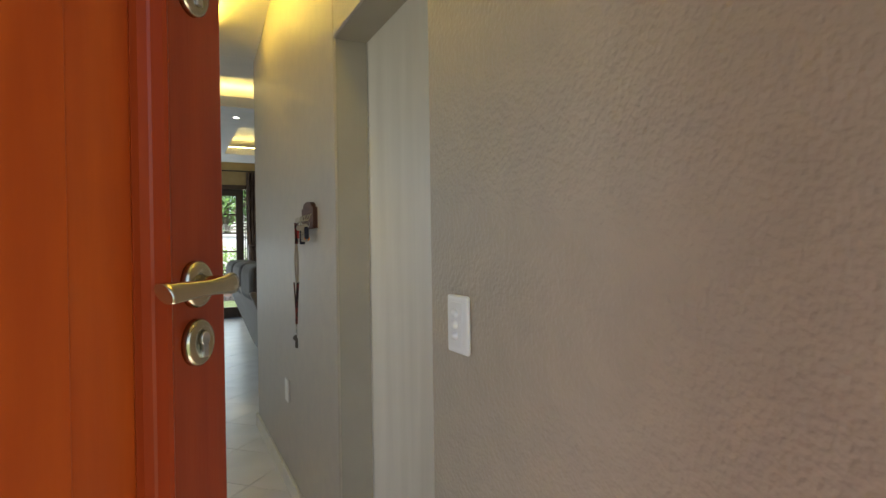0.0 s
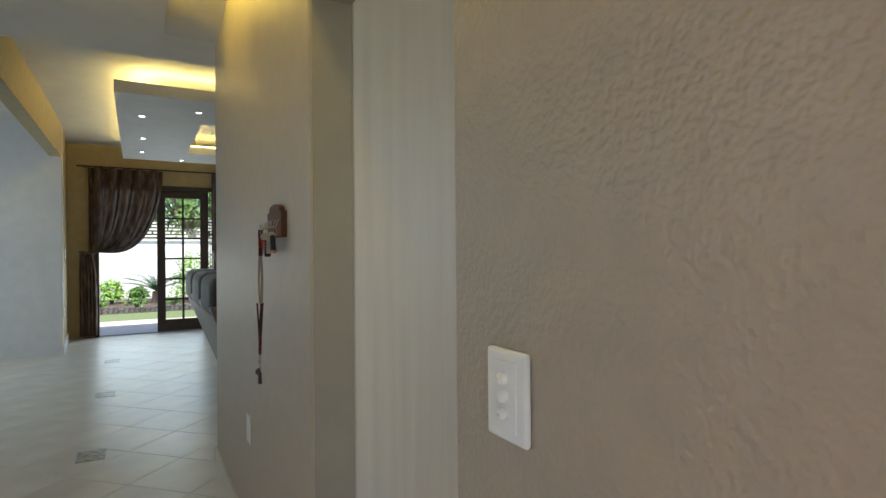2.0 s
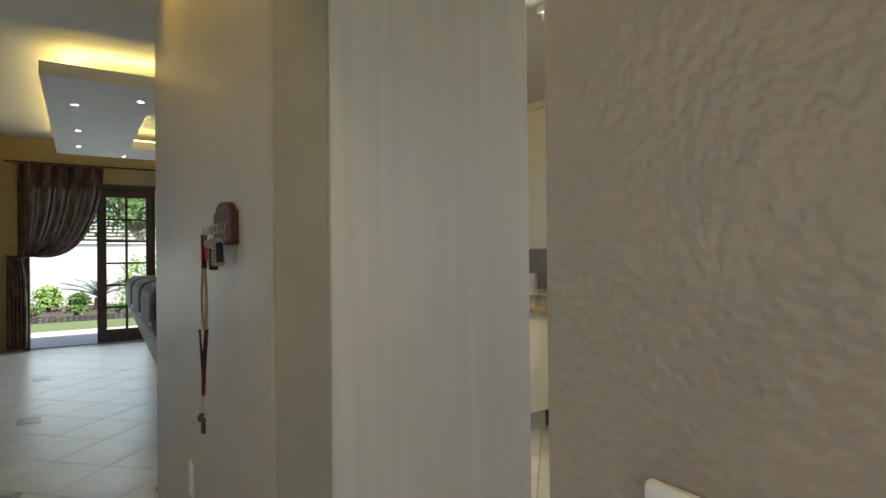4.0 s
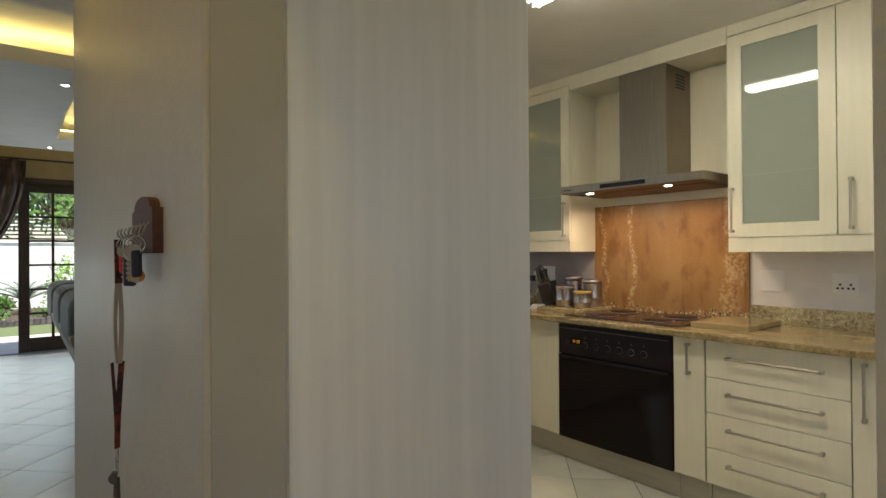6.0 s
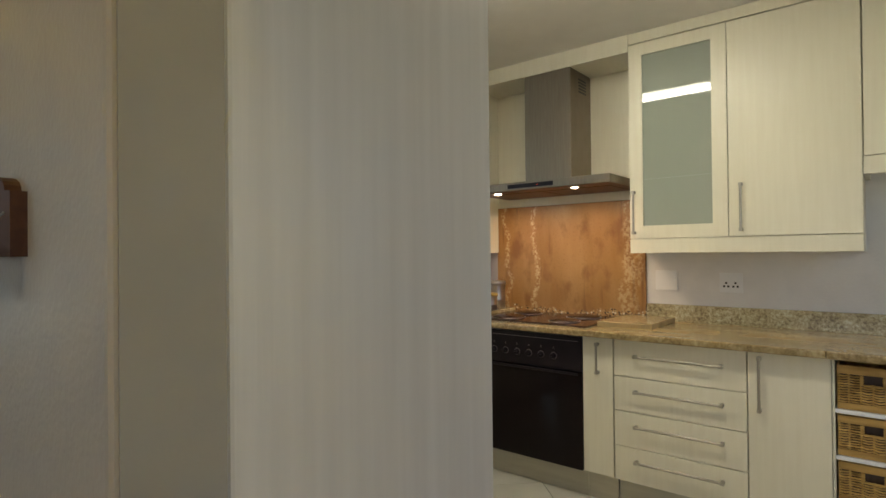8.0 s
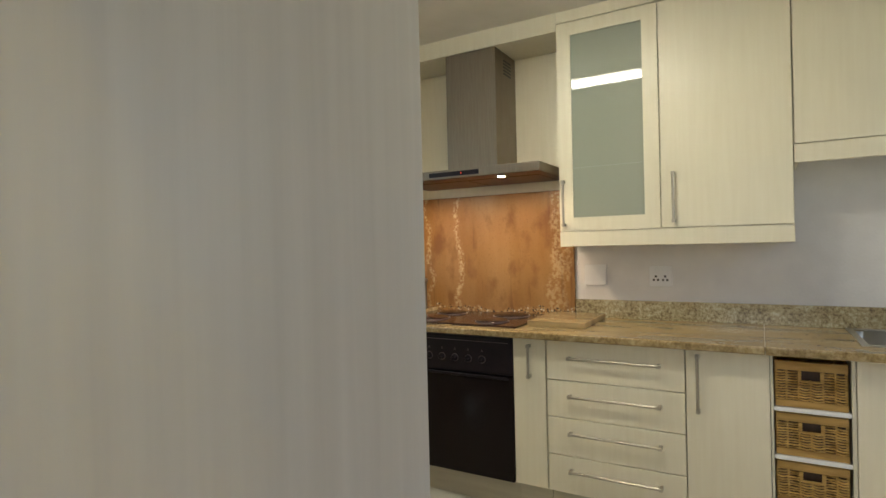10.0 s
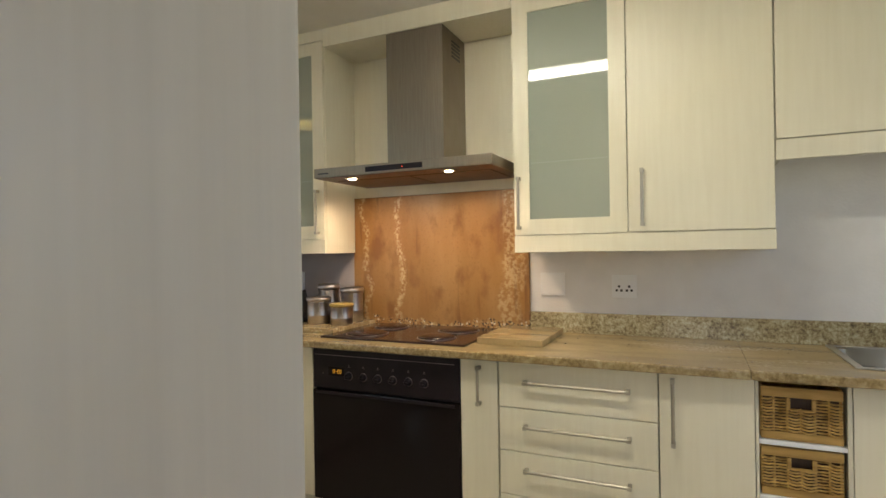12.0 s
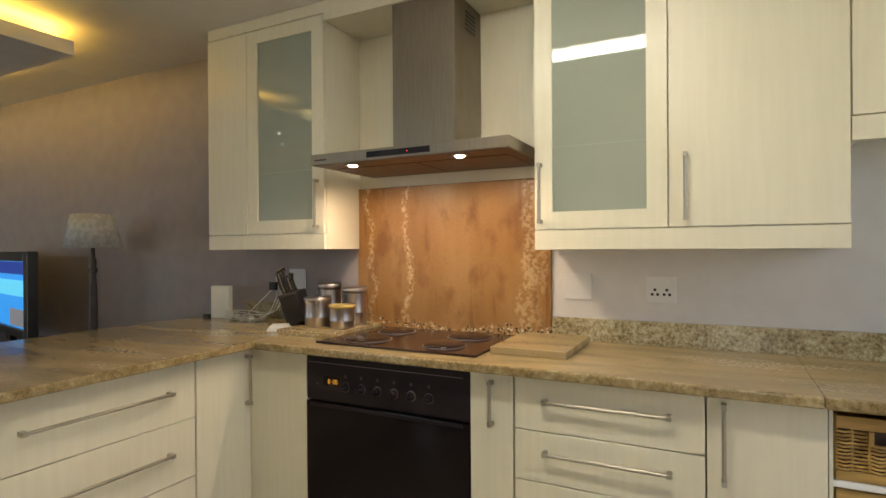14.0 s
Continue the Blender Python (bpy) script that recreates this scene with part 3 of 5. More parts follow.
def bar_handle(parent, a, b, out, r=0.006):
    """A steel bar on two square feet, from a to b, standing off along out."""
    a, b, out = Vector(a), Vector(b), Vector(out)
    d = (b - a).normalized()
    bm = tube(bmesh.new(), [a + out - d * 0.008, b + out + d * 0.008], r, 12)
    for p in (a, b):
        c = p + out * 0.5
        h = Vector((0.007, 0.007, 0.007)) + Vector((abs(out.x), abs(out.y), abs(out.z))) * 0.5
        box(bm, c.x - h.x, c.x + h.x, c.y - h.y, c.y + h.y, c.z - h.z, c.z + h.z)
    return part("handle", bm, HANDLE_STEEL, parent, "brushed steel bar handle")


def base_unit(name, label, category, y0, y1, fronts, handles, z0=0.145, z1=0.838):
    """A base cabinet against the kitchen wall: carcass, fronts and handles."""
    t = thing(name, label, category, (FRONT + 0.25, (y0 + y1) / 2, 0.0), "base units")
    part("body", boxes((FRONT + 0.003, WALL_X - 0.002, y0 + 0.001, y1 - 0.001, z0, z1)), CARCASS, t)
    part("plinth", boxes((2.464, 2.482, y0 + 0.001, y1 - 0.001, 0.0, z0)), PLINTH, t)
    for (za, zb), h in zip(fronts, handles):
        f = part("drawer_front" if len(fronts) > 1 else "door", box(bmesh.new(), FRONT - 0.016, FRONT + 0.002, y0 + 0.0017, y1 - 0.0017, za, zb, 0.0012, 1), MELAMINE, t)
        if h:
            (ya, z_a), (yb, z_b) = h
            bar_handle(f, (FRONT - 0.016, ya, z_a), (FRONT - 0.016, yb, z_b), (-0.026, 0, 0))
    return t


drawers = [(0.656, 0.836), (0.488, 0.652), (0.319, 0.484), (0.150, 0.315)]
base_unit("drawer_unit", "cream woodgrain kitchen unit with four drawers", "drawer unit", 2.525, 3.105, drawers,
          [((2.622, z), (2.996, z)) for z in (0.757, 0.588, 0.422, 0.255)])
base_unit("narrow_cabinet", "narrow cream woodgrain pull-out cabinet beside the oven", "cabinet", 3.109, 3.268, [(0.150, 0.836)], [((3.185, 0.66), (3.185, 0.80))])
base_unit("base_cabinet", "cream woodgrain base cabinet with one door", "cabinet", 2.232, 2.5235, [(0.150, 0.836)], [((2.478, 0.592), (2.478, 0.808))])
base_unit("corner_filler", "plain cream woodgrain corner panel beside the oven", "cabinet", 4.000, PEN - 0.004, [(0.150, 0.836)], [None])
base_unit("sink_cabinet", "cream woodgrain base cabinet under the sink", "cabinet", 1.36, 1.972, [(0.150, 0.836)], [((1.42, 0.56), (1.42, 0.80))], z1=0.68)
base_unit("base_cabinet", "cream woodgrain base cabinet at the end of the run", "cabinet", 0.925, 1.356, [(0.150, 0.836)], [((1.30, 0.56), (1.30, 0.80))])

# open unit with wicker baskets
BY0, BY1 = 1.985, 2.222
t = thing("basket_unit", "open cream unit with white shelves for wicker baskets", "shelf unit", (2.7, 2.1, 0))
part("body", boxes((FRONT - 0.014, WALL_X, BY0 - 0.012, BY0, 0.145, 0.838), (FRONT - 0.014, WALL_X, BY1, BY1 + 0.009, 0.145, 0.838), (WALL_X - 0.03, WALL_X, BY0, BY1, 0.145, 0.838)), CARCASS, t)
for z in (0.632, 0.452, 0.272):
    part("shelf", boxes((FRONT - 0.012, WALL_X - 0.03, BY0, BY1, z - 0.008, z + 0.008), bevel=0.002), WHITE_PLASTIC, t, "white shelf")
part("base", boxes((FRONT - 0.012, WALL_X - 0.03, BY0, BY1, 0.145, 0.16)), CARCASS, t)
part("plinth", boxes((2.464, 2.482, BY0 - 0.012, BY1 + 0.009, 0.0, 0.145)), PLINTH, t)


def basket(z0, h):
    """A cane basket: flat straw border, woven columns of thin strands, a hand hole."""
    y0, y1, x0, x1 = BY0 + 0.008, BY1 - 0.006, FRONT - 0.006, FRONT + 0.36
    t = thing("wicker_basket", "honey-coloured wicker drawer basket with a dark hand hole", "basket", ((x0 + x1) / 2, (y0 + y1) / 2, z0), "wicker baskets")
    part("shell", boxes((x0 + 0.020, x1, y0, y0 + 0.008, z0, z0 + h), (x0 + 0.020, x1, y1 - 0.008, y1, z0, z0 + h), (x1 - 0.008, x1, y0 + 0.008, y1 - 0.008, z0, z0 + h),
                        (x0 + 0.012, x1, y0 + 0.008, y1 - 0.008, z0, z0 + 0.008)), WICKER, t)
    # no cloth or wood lining: a dark sheet for the shade behind the strands
    part("lining", boxes((x0 + 0.020, x0 + 0.023, y0 + 0.008, y1 - 0.008, z0 + 0.01, z0 + h - 0.01)), DARK_WOOD, t, "dark sheet standing in for the shaded inside")
    ym = (y0 + y1) / 2
    hy0, hy1, hz0, hz1 = ym - 0.029, ym + 0.029, z0 + h * 0.60, z0 + h * 0.80
    zt = z0 + h * 0.76
    for dims in ((x0, x0 + 0.011, y0, y1, hz1 + 0.001, z0 + h), (x0, x0 + 0.011, y0, y1, z0, z0 + 0.026)):
        part("border", box(bmesh.new(), *dims, bevel=0.003, seg=2), STRAW, t, "flat straw border band")
    n = 6
    w = (y1 - y0) / n
    bm = bmesh.new()
    pitch = 0.0098
    rows = int((hz1 - z0 - 0.024) / pitch)
    for i in range(rows):
        z = z0 + 0.031 + i * pitch
        for p, q in ((y0 + 0.002, hy0), (hy1, y1 - 0.002)) if hz0 < z else ((y0 + 0.002, y1 - 0.002),):
            k = max(5, int((q - p) / 0.006))
            pts = []
            for s in range(k + 1):
                y = p + (q - p) * s / k
                f = math.pi * (y - y0) / w
                col = int(math.floor(f / math.pi))
                sunk = 0.013 if col in (1, n - 2) else 0.0
                pts.append((x0 + 0.006 + (sunk - 0.0065 * (1 if (col + i) % 2 or not sunk else 0.5)) * abs(math.sin(f)), y, z - 0.0026 * abs(math.sin(f)) + (0.0022 if col % 2 else 0.0) + random.uniform(-0.0007, 0.0007)))
            tube(bm, pts, random.uniform(0.0030, 0.0037), 6)
    part("weave", bm, WICKER, t, "woven cane strands")
    for s in range(1, n):
        y = y0 + w * s
        part("stake", tube(bmesh.new(), [(x0 + 0.008, y, z0 + 0.02), (x0 + 0.006, y, hz0 if hy0 < y < hy1 else hz1)], 0.0036, 6), WICKER, t)
    bm = boxes((x0 - 0.001, x0 + 0.010, hy0 - 0.012, hy0, hz0 - 0.004, hz1), (x0 - 0.001, x0 + 0.010, hy1, hy1 + 0.012, hz0 - 0.004, hz1), (x0 - 0.001, x0 + 0.010, hy0, hy1, hz0 - 0.008, hz0), bevel=0.002)
    part("hand_hole_frame", bm, STRAW, t, "straw binding round the hand hole")
    return t


for z, h in ((0.640, 0.170), (0.460, 0.157), (0.280, 0.157)):
    basket(z + 0.001, h)

# oven with hob
DULL_RING = material("dull_ring", (0.22, 0.18, 0.18), 0.35, 1.0)
OY0, OY1 = 3.272, 3.996
t = thing("oven", "black built-in electric oven with six round knobs and glass door", "oven", (2.6, 3.63, 0.0))
part("body", boxes((FRONT + 0.002, WALL_X - 0.06, OY0 + 0.004, OY1 - 0.004, 0.145, 0.835)), OVEN_BLACK, t)
part("plinth", boxes((2.464, 2.482, OY0 - 0.002, OY1 + 0.002, 0.0, 0.145)), PLINTH, t, "cream plinth strip")
part("control_panel", box(bmesh.new(), FRONT - 0.018, FRONT + 0.002, OY0, OY1, 0.650, 0.826, 0.002, 1), OVEN_BLACK, t)
part("trim", boxes((FRONT - 0.020, FRONT - 0.017, OY0 + 0.02, OY1 - 0.01, 0.800, 0.8022)), DULL_RING, t, "thin silver line")
door = part("oven_door", box(bmesh.new(), FRONT - 0.022, FRONT + 0.002, OY0, OY1, 0.147, 0.642, 0.003, 2), BLACK_GLASS, t, "black glass oven door")
part("door_grip", box(bmesh.new(), FRONT - 0.030, FRONT - 0.020, OY0 + 0.02, OY1 - 0.02, 0.626, 0.640, 0.004, 2), OVEN_BLACK, door)
part("display", boxes((FRONT - 0.0195, FRONT - 0.0165, 3.828, 3.912, 0.710, 0.748)), BLACK_GLASS, t)
bm = bmesh.new()
for y in (3.882, 3.858, 3.846):
    for a, b, c, d in ((-0.0042, 0.0042, 0.7365, 0.738), (-0.0042, 0.0042, 0.721, 0.7225), (-0.0042, -0.0028, 0.7225, 0.7365), (0.0028, 0.0042, 0.7225, 0.7365)):
        box(bm, FRONT - 0.0205, FRONT - 0.019, y + a, y + b, c, d)
box(bm, FRONT - 0.0205, FRONT - 0.019, 3.867, 3.873, 0.729, 0.7305)
part("digits", bm, AMBER, t, "dim amber clock digits")
part("button", boxes((FRONT - 0.0195, FRONT - 0.0175, 3.940, 3.944, 0.715, 0.719)), DULL_RING, t)
for i in range(6):
    y = 3.802 - i * 0.0745
    bm = bmesh.new()
    turned(bm, [(0.017, 0), (0.017, 0.006), (0.0125, 0.009), (0.0115, 0.022), (0.009, 0.024)], (0, 0, 0), 20)
    box(bm, -0.002, 0.002, -0.0115, 0.0115, 0.022, 0.0265)
    bm.transform(pose(FRONT - 0.018, y, 0.714, 0, -90, 0))
    k = part("knob", bm, OVEN_BLACK, t)
    bm = turned(bmesh.new(), [(0.0172, 0.0), (0.0195, 0.0), (0.0195, 0.0012), (0.0172, 0.0012)], (0, 0, 0), 20)
    bm.transform(pose(FRONT - 0.018, y, 0.714, 0, -90, 0))
    part("knob_ring", bm, DULL_RING, k, "thin dull ring")
    part("marks", boxes((FRONT - 0.0187, FRONT - 0.0177, y - 0.006, y + 0.006, 0.752, 0.7535), (FRONT - 0.0187, FRONT - 0.0177, y - 0.0025, y + 0.0025, 0.757, 0.761)), DULL_RING, k, "small printed marks")

t = thing("hob", "dark maroon enamel hob with four solid round plates", "hob", (2.68, 3.58, TOP))
HX0, HX1, HY0, HY1 = 2.44, 2.93, 3.262, 3.985
part("tray", box(bmesh.new(), HX0, HX1, HY0, HY1, TOP, TOP + 0.009, 0.004, 2), HOB, t)
for x, y, r in ((2.57, 3.81, 0.088), (2.80, 3.81, 0.076), (2.80, 3.44, 0.088), (2.57, 3.45, 0.076)):
    r *= 1.08
    p = part("hotplate", turned(bmesh.new(), [(0.012, 0.0235), (r * 0.30, 0.0240), (r * 0.72, 0.0225), (r * 0.92, 0.0190), (r, 0.0135), (r, 0.009)], (x, y, TOP), 40), HOB, t, "solid dark hotplate")
    part("trim_ring", turned(bmesh.new(), [(r + 0.001, 0.009), (r + 0.001, 0.0125), (r + 0.005, 0.0115), (r + 0.007, 0.009)], (x, y, TOP), 40), DULL_RING, p, "dull steel ring")

# worktops and upstand
def worktop(label, dims, edge):
    """A stone top with a rounded, rougher-looking sawn front edge."""
    t = thing("worktop", label, "worktop", ((dims[0][0] + dims[0][1]) / 2, (dims[0][2] + dims[0][3]) / 2, 0.838), "worktops")
    part("slab", boxes(*[(*d, 0.838, TOP) for d in dims]), GRANITE, t)
    part("front_edge", box(bmesh.new(), *edge, 0.837, TOP + 0.0005, 0.007, 3), GRANITE_EDGE, t, "mottled brown front edge")
    return t


worktop("polished tan granite worktop with dark specks", [(2.362, WALL_X, 2.2465, 4.249)], (2.352, 2.370, 2.2465, 4.238))
worktop("polished tan granite worktop around the sink", [(2.362, 2.50, 0.925, 2.2450), (2.93, WALL_X, 0.925, 2.2450), (2.50, 2.93, 0.925, 1.40), (2.50, 2.93, 1.935, 2.2450)],
        (2.352, 2.370, 0.925, 2.2450))
worktop("polished tan granite breakfast bar top", [(0.80, WALL_X, 4.2605, 5.24)], (0.80, 2.362, 4.2505, 4.2685))
t = thing("upstand", "speckled grey-green and cream granite upstand", "upstand", (WALL_X, 2.9, TOP))
part("strip", box(bmesh.new(), WALL_X - 0.022, WALL_X - 0.001, 0.93, 3.128, TOP, 0.962, 0.002, 2), GRANITE_UP, t)
part("strip", box(bmesh.new(), WALL_X - 0.022, WALL_X - 0.001, 4.145, 4.93, TOP, 0.962, 0.002, 2), GRANITE_UP, t)
bm = box(bmesh.new(), WALL_X - 0.020, WALL_X - 0.001, 3.132, 4.141, TOP + 0.001, 1.562, 0.002, 1)
solid("splashback", bm, SPLASH, "rust-orange granite splashback slab with pale vertical veins", "splashback")
# sink
t = thing("sink", "stainless steel inset sink with a deep bowl", "sink", (2.7, 1.66, TOP))
SX0, SX1, SA, SB = 2.492, 2.938, 1.392, 1.943
part("rim", boxes((SX0, SX0 + 0.024, SA, SB, TOP, TOP + 0.005), (SX1 - 0.024, SX1, SA, SB, TOP, TOP + 0.005), (SX0 + 0.024, SX1 - 0.024, SA, SA + 0.024, TOP, TOP + 0.005),
                  (SX0 + 0.024, SX1 - 0.024, SB - 0.024, SB, TOP, TOP + 0.005), bevel=0.002), STEEL, t, "bright rolled steel rim")
bm = box(bmesh.new(), SX0 + 0.022, SX1 - 0.022, SA + 0.022, SB - 0.022, TOP - 0.16, TOP + 0.002)
bmesh.ops.delete(bm, geom=[max(bm.faces, key=lambda f: f.calc_center_median().z)], context='FACES_ONLY')
bmesh.ops.bevel(bm, geom=[e for e in bm.edges if not e.is_boundary], offset=0.04, segments=5, affect='EDGES')
for f in bm.faces:
    f.smooth = True
part("bowl", bm, STEEL, t, "deep brushed steel bowl")

# peninsula units, facing the walker
def pen_unit(name, label, category, x0, x1, fronts, handles):
    t = thing(name, label, category, ((x0 + x1) / 2, PEN + 0.3, 0), "peninsula units")
    part("body", boxes((x0 + 0.001, x1 - 0.001, PEN + 0.003, 5.10, 0.145, 0.838)), CARCASS, t)
    part("plinth", boxes((x0, x1, PEN + 0.045, PEN + 0.06, 0, 0.145)), PLINTH, t)
    for (za, zb), h in zip(fronts, handles):
        f = part("drawer_front" if len(fronts) > 1 else "door", box(bmesh.new(), x0 + 0.0025, x1 - 0.0025, PEN - 0.016, PEN + 0.002, za, zb, 0.0012, 1), MELAMINE, t)
        if h:
            (xa, z_a), (xb, z_b) = h
            bar_handle(f, (xa, PEN - 0.016, z_a), (xb, PEN - 0.016, z_b), (0, -0.026, 0))


pen_unit("corner_cabinet", "cream woodgrain corner cabinet door in the peninsula", "cabinet", 2.12, FRONT - 0.018, [(0.150, 0.836)], [((2.372, 0.60), (2.372, 0.80))])
pen_unit("drawer_unit", "wide cream woodgrain drawer unit in the peninsula", "drawer unit", 1.30, 2.117, [(0.612, 0.836), (0.385, 0.608), (0.150, 0.381)],
         [((1.52, 0.728), (2.00, 0.728)), ((1.52, 0.50), (2.00, 0.50)), ((1.52, 0.27), (2.00, 0.27))])
pen_unit("base_cabinet", "cream woodgrain base cabinet in the peninsula", "cabinet", 0.82, 1.297, [(0.150, 0.836)], [None])

# tall cupboard whose end panel lines the opening
t = thing("tall_cupboard", "tall cream woodgrain cupboard beside the kitchen opening", "cupboard", (0.43, 3.0, 0))
bm = bmesh.new()
box(bm, THICK + 0.0012, 0.727, JAMB + 0.0005, JAMB + 0.036, 0.0, 2.385, 0.009, 3)
SKEW = Matrix.Translation((THICK, JAMB, 0)) @ Matrix.Rotation(radians(4.2), 4, 'Z') @ Matrix.Translation((-THICK, -JAMB, 0))
bm.transform(SKEW)
part("end_panel", bm, PANEL_WOOD, t, "pale grey woodgrain end panel with rounded edge")
part("body", boxes((THICK + 0.06, 0.700, JAMB + 0.09, 3.30, 0.0, 2.38)), CARCASS, t)
part("door", box(bmesh.new(), 0.702, 0.722, JAMB + 0.090, 3.298, 0.14, 2.37, 0.002, 1), MELAMINE, t)

# upper cabinets
def upper(name, label, y0, y1, z0, doors):
    """doors: (y0, y1, glazed, handle y)."""
    t = thing(name, label, "wall cabinet", (2.83, (y0 + y1) / 2, z0), "wall cabinets")
    if any(d[2] for d in doors):
        for nm, d in (("side_panel", (UP + 0.02, WALL_X, y0, y0 + 0.016, z0, 2.36)), ("side_panel", (UP + 0.02, WALL_X, y1 - 0.016, y1, z0, 2.36)),
                      ("bottom_panel", (UP + 0.02, WALL_X, y0 + 0.016, y1 - 0.016, z0, z0 + 0.016)), ("top_panel", (UP + 0.02, WALL_X, y0 + 0.016, y1 - 0.016, 2.344, 2.36)),
                      ("back_panel", (WALL_X - 0.012, WALL_X, y0 + 0.016, y1 - 0.016, z0 + 0.016, 2.344))):
            part(nm, boxes(d), MELAMINE, t)
    else:
        part("body", boxes((UP + 0.02, WALL_X, y0, y1, z0, 2.36)), MELAMINE, t)
    part("pelmet", box(bmesh.new(), UP + 0.002, UP + 0.022, y0, y1, z0 - 0.075, z0 - 0.0015, 0.0015, 1), MELAMINE, t)
    part("underside", boxes((UP + 0.022, WALL_X, y0, y1, z0 - 0.010, z0 - 0.001), (UP + 0.022, WALL_X, y0, y0 + 0.018, z0 - 0.075, z0 - 0.0105), (UP + 0.022, WALL_X, y1 - 0.018, y1, z0 - 0.075, z0 - 0.0105), (UP + 0.019, WALL_X, y0 - 0.001, y0 + 0.002, z0 - 0.012, z0 + 0.004)), MELAMINE, t)
    part("cornice", box(bmesh.new(), UP + 0.004, UP + 0.022, y0, y1, 2.362, CEIL_LOW - 0.002, 0.0015, 1), MELAMINE, t)
    for a, b, glazed, hy in doors:
        a, b = a + 0.0019, b - 0.0019
        if glazed:
            w, zt = 0.068, 2.355
            d = part("door", boxes((UP, UP + 0.018, a, a + w, z0 + 0.002, zt), (UP, UP + 0.018, b - w, b, z0 + 0.002, zt),
                                   (UP, UP + 0.018, a + w, b - w, z0 + 0.002, z0 + 0.068), (UP, UP + 0.018, a + w, b - w, 2.292, zt)), MELAMINE, t, "cream framed glazed door")
            part("pane", boxes((UP + 0.008, UP + 0.012, a + w - 0.004, b - w + 0.004, z0 + 0.064, 2.296)), FROSTED, d, "greenish frosted glass pane")
            part("shelf_line", boxes((UP + 0.0065, UP + 0.0082, a + w, b - w, 1.635, 1.639)), GROUT_LINE, d, "shelf edge showing through")
        else:
            d = part("door", box(bmesh.new(), UP, UP + 0.018, a, b, z0 + 0.002, 2.355, 0.0015, 1), MELAMINE, t)
        if hy:
            bar_handle(d, (UP, hy, z0 + 0.032), (UP, hy, z0 + 0.245), (-0.024, 0, 0))
    return t


GROUT_LINE = material("shelf_edge", (0.30, 0.33, 0.29), 0.3)
upper("wall_cabinet", "cream woodgrain wall cabinet with frosted glass and plain door", 2.130, 3.118, 1.325,
      [(2.643, 3.118, True, 3.093), (2.130, 2.643, False, 2.588)])
upper("wall_cabinet", "cream woodgrain wall cabinet with frosted glass door", 4.132, 4.905, 1.333, [(4.132, 4.622, True, 4.170), (4.622, 4.905, False, None)])
upper("wall_cabinet", "high cream woodgrain wall cabinet over the sink", 1.10, 2.1285, 1.650, [(1.62, 2.1285, False, None), (1.10, 1.62, False, None)])
t = thing("hood_housing", "cream top board and back panel around the extractor", "panel", (2.83, 3.6, 2.3))
part("top_board", boxes((UP + 0.002, WALL_X, 3.120, 4.130, 2.325, 2.345), (UP + 0.002, UP + 0.02, 3.120, 4.130, 2.345, CEIL_LOW - 0.002)), MELAMINE, t)
part("back_panel", boxes((WALL_X - 0.010, WALL_X - 0.001, 3.120, 4.130, 1.564, 2.324)), MELAMINE, t)

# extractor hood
# dark steel; its red tone paints in the splashback's reflection
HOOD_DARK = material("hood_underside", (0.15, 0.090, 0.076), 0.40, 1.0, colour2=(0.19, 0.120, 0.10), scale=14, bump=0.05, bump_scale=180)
t = thing("extractor_hood", "brushed steel chimney extractor hood, lights on", "extractor hood", (2.7, 3.6, 1.62))
X0, X1, Y0, Y1, Z0, Z1 = 2.495, WALL_X - 0.012, 3.150, 4.050, 1.617, 1.662
part("canopy", box(bmesh.new(), X0, X1, Y0, Y1, Z0, Z1, 0.003, 2), STEEL_HOOD, t)
part("chimney", box(bmesh.new(), 2.692, WALL_X - 0.012, 3.455, 3.757, Z1, 2.324, 0.002, 1), STEEL_HOOD, t)
bm = bmesh.new()
for k in range(5):
    box(bm, 2.80, 2.90, 3.453, 3.456, 2.20 + k * 0.018, 2.21 + k * 0.018)
part("vent_slots", bm, BLACK, t, "dark vent slots")
part("underside", boxes((X0 + 0.006, X1 - 0.006, Y0 + 0.006, Y1 - 0.006, Z0 - 0.002, Z0 + 0.001)), HOOD_DARK, t, "dark underside with the splashback's reddish reflection painted in")
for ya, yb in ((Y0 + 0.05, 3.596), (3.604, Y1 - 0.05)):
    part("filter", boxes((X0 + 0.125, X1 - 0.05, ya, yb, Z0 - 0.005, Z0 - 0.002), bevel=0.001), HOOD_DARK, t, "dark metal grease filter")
part("switch_strip", boxes((X0 - 0.003, X0, 3.47, 3.76, Z0 + 0.010, Z0 + 0.034)), OVEN_BLACK, t, "black touch switch strip")
part("indicator", boxes((X0 - 0.0045, X0 - 0.003, 3.567, 3.570, Z0 + 0.020, Z0 + 0.023)), RED_LED, t, "red indicator light")
part("badge", boxes((X0 - 0.002, X0, 3.965, 4.025, Z0 + 0.016, Z0 + 0.022)), BLACK, t, "small dark badge")
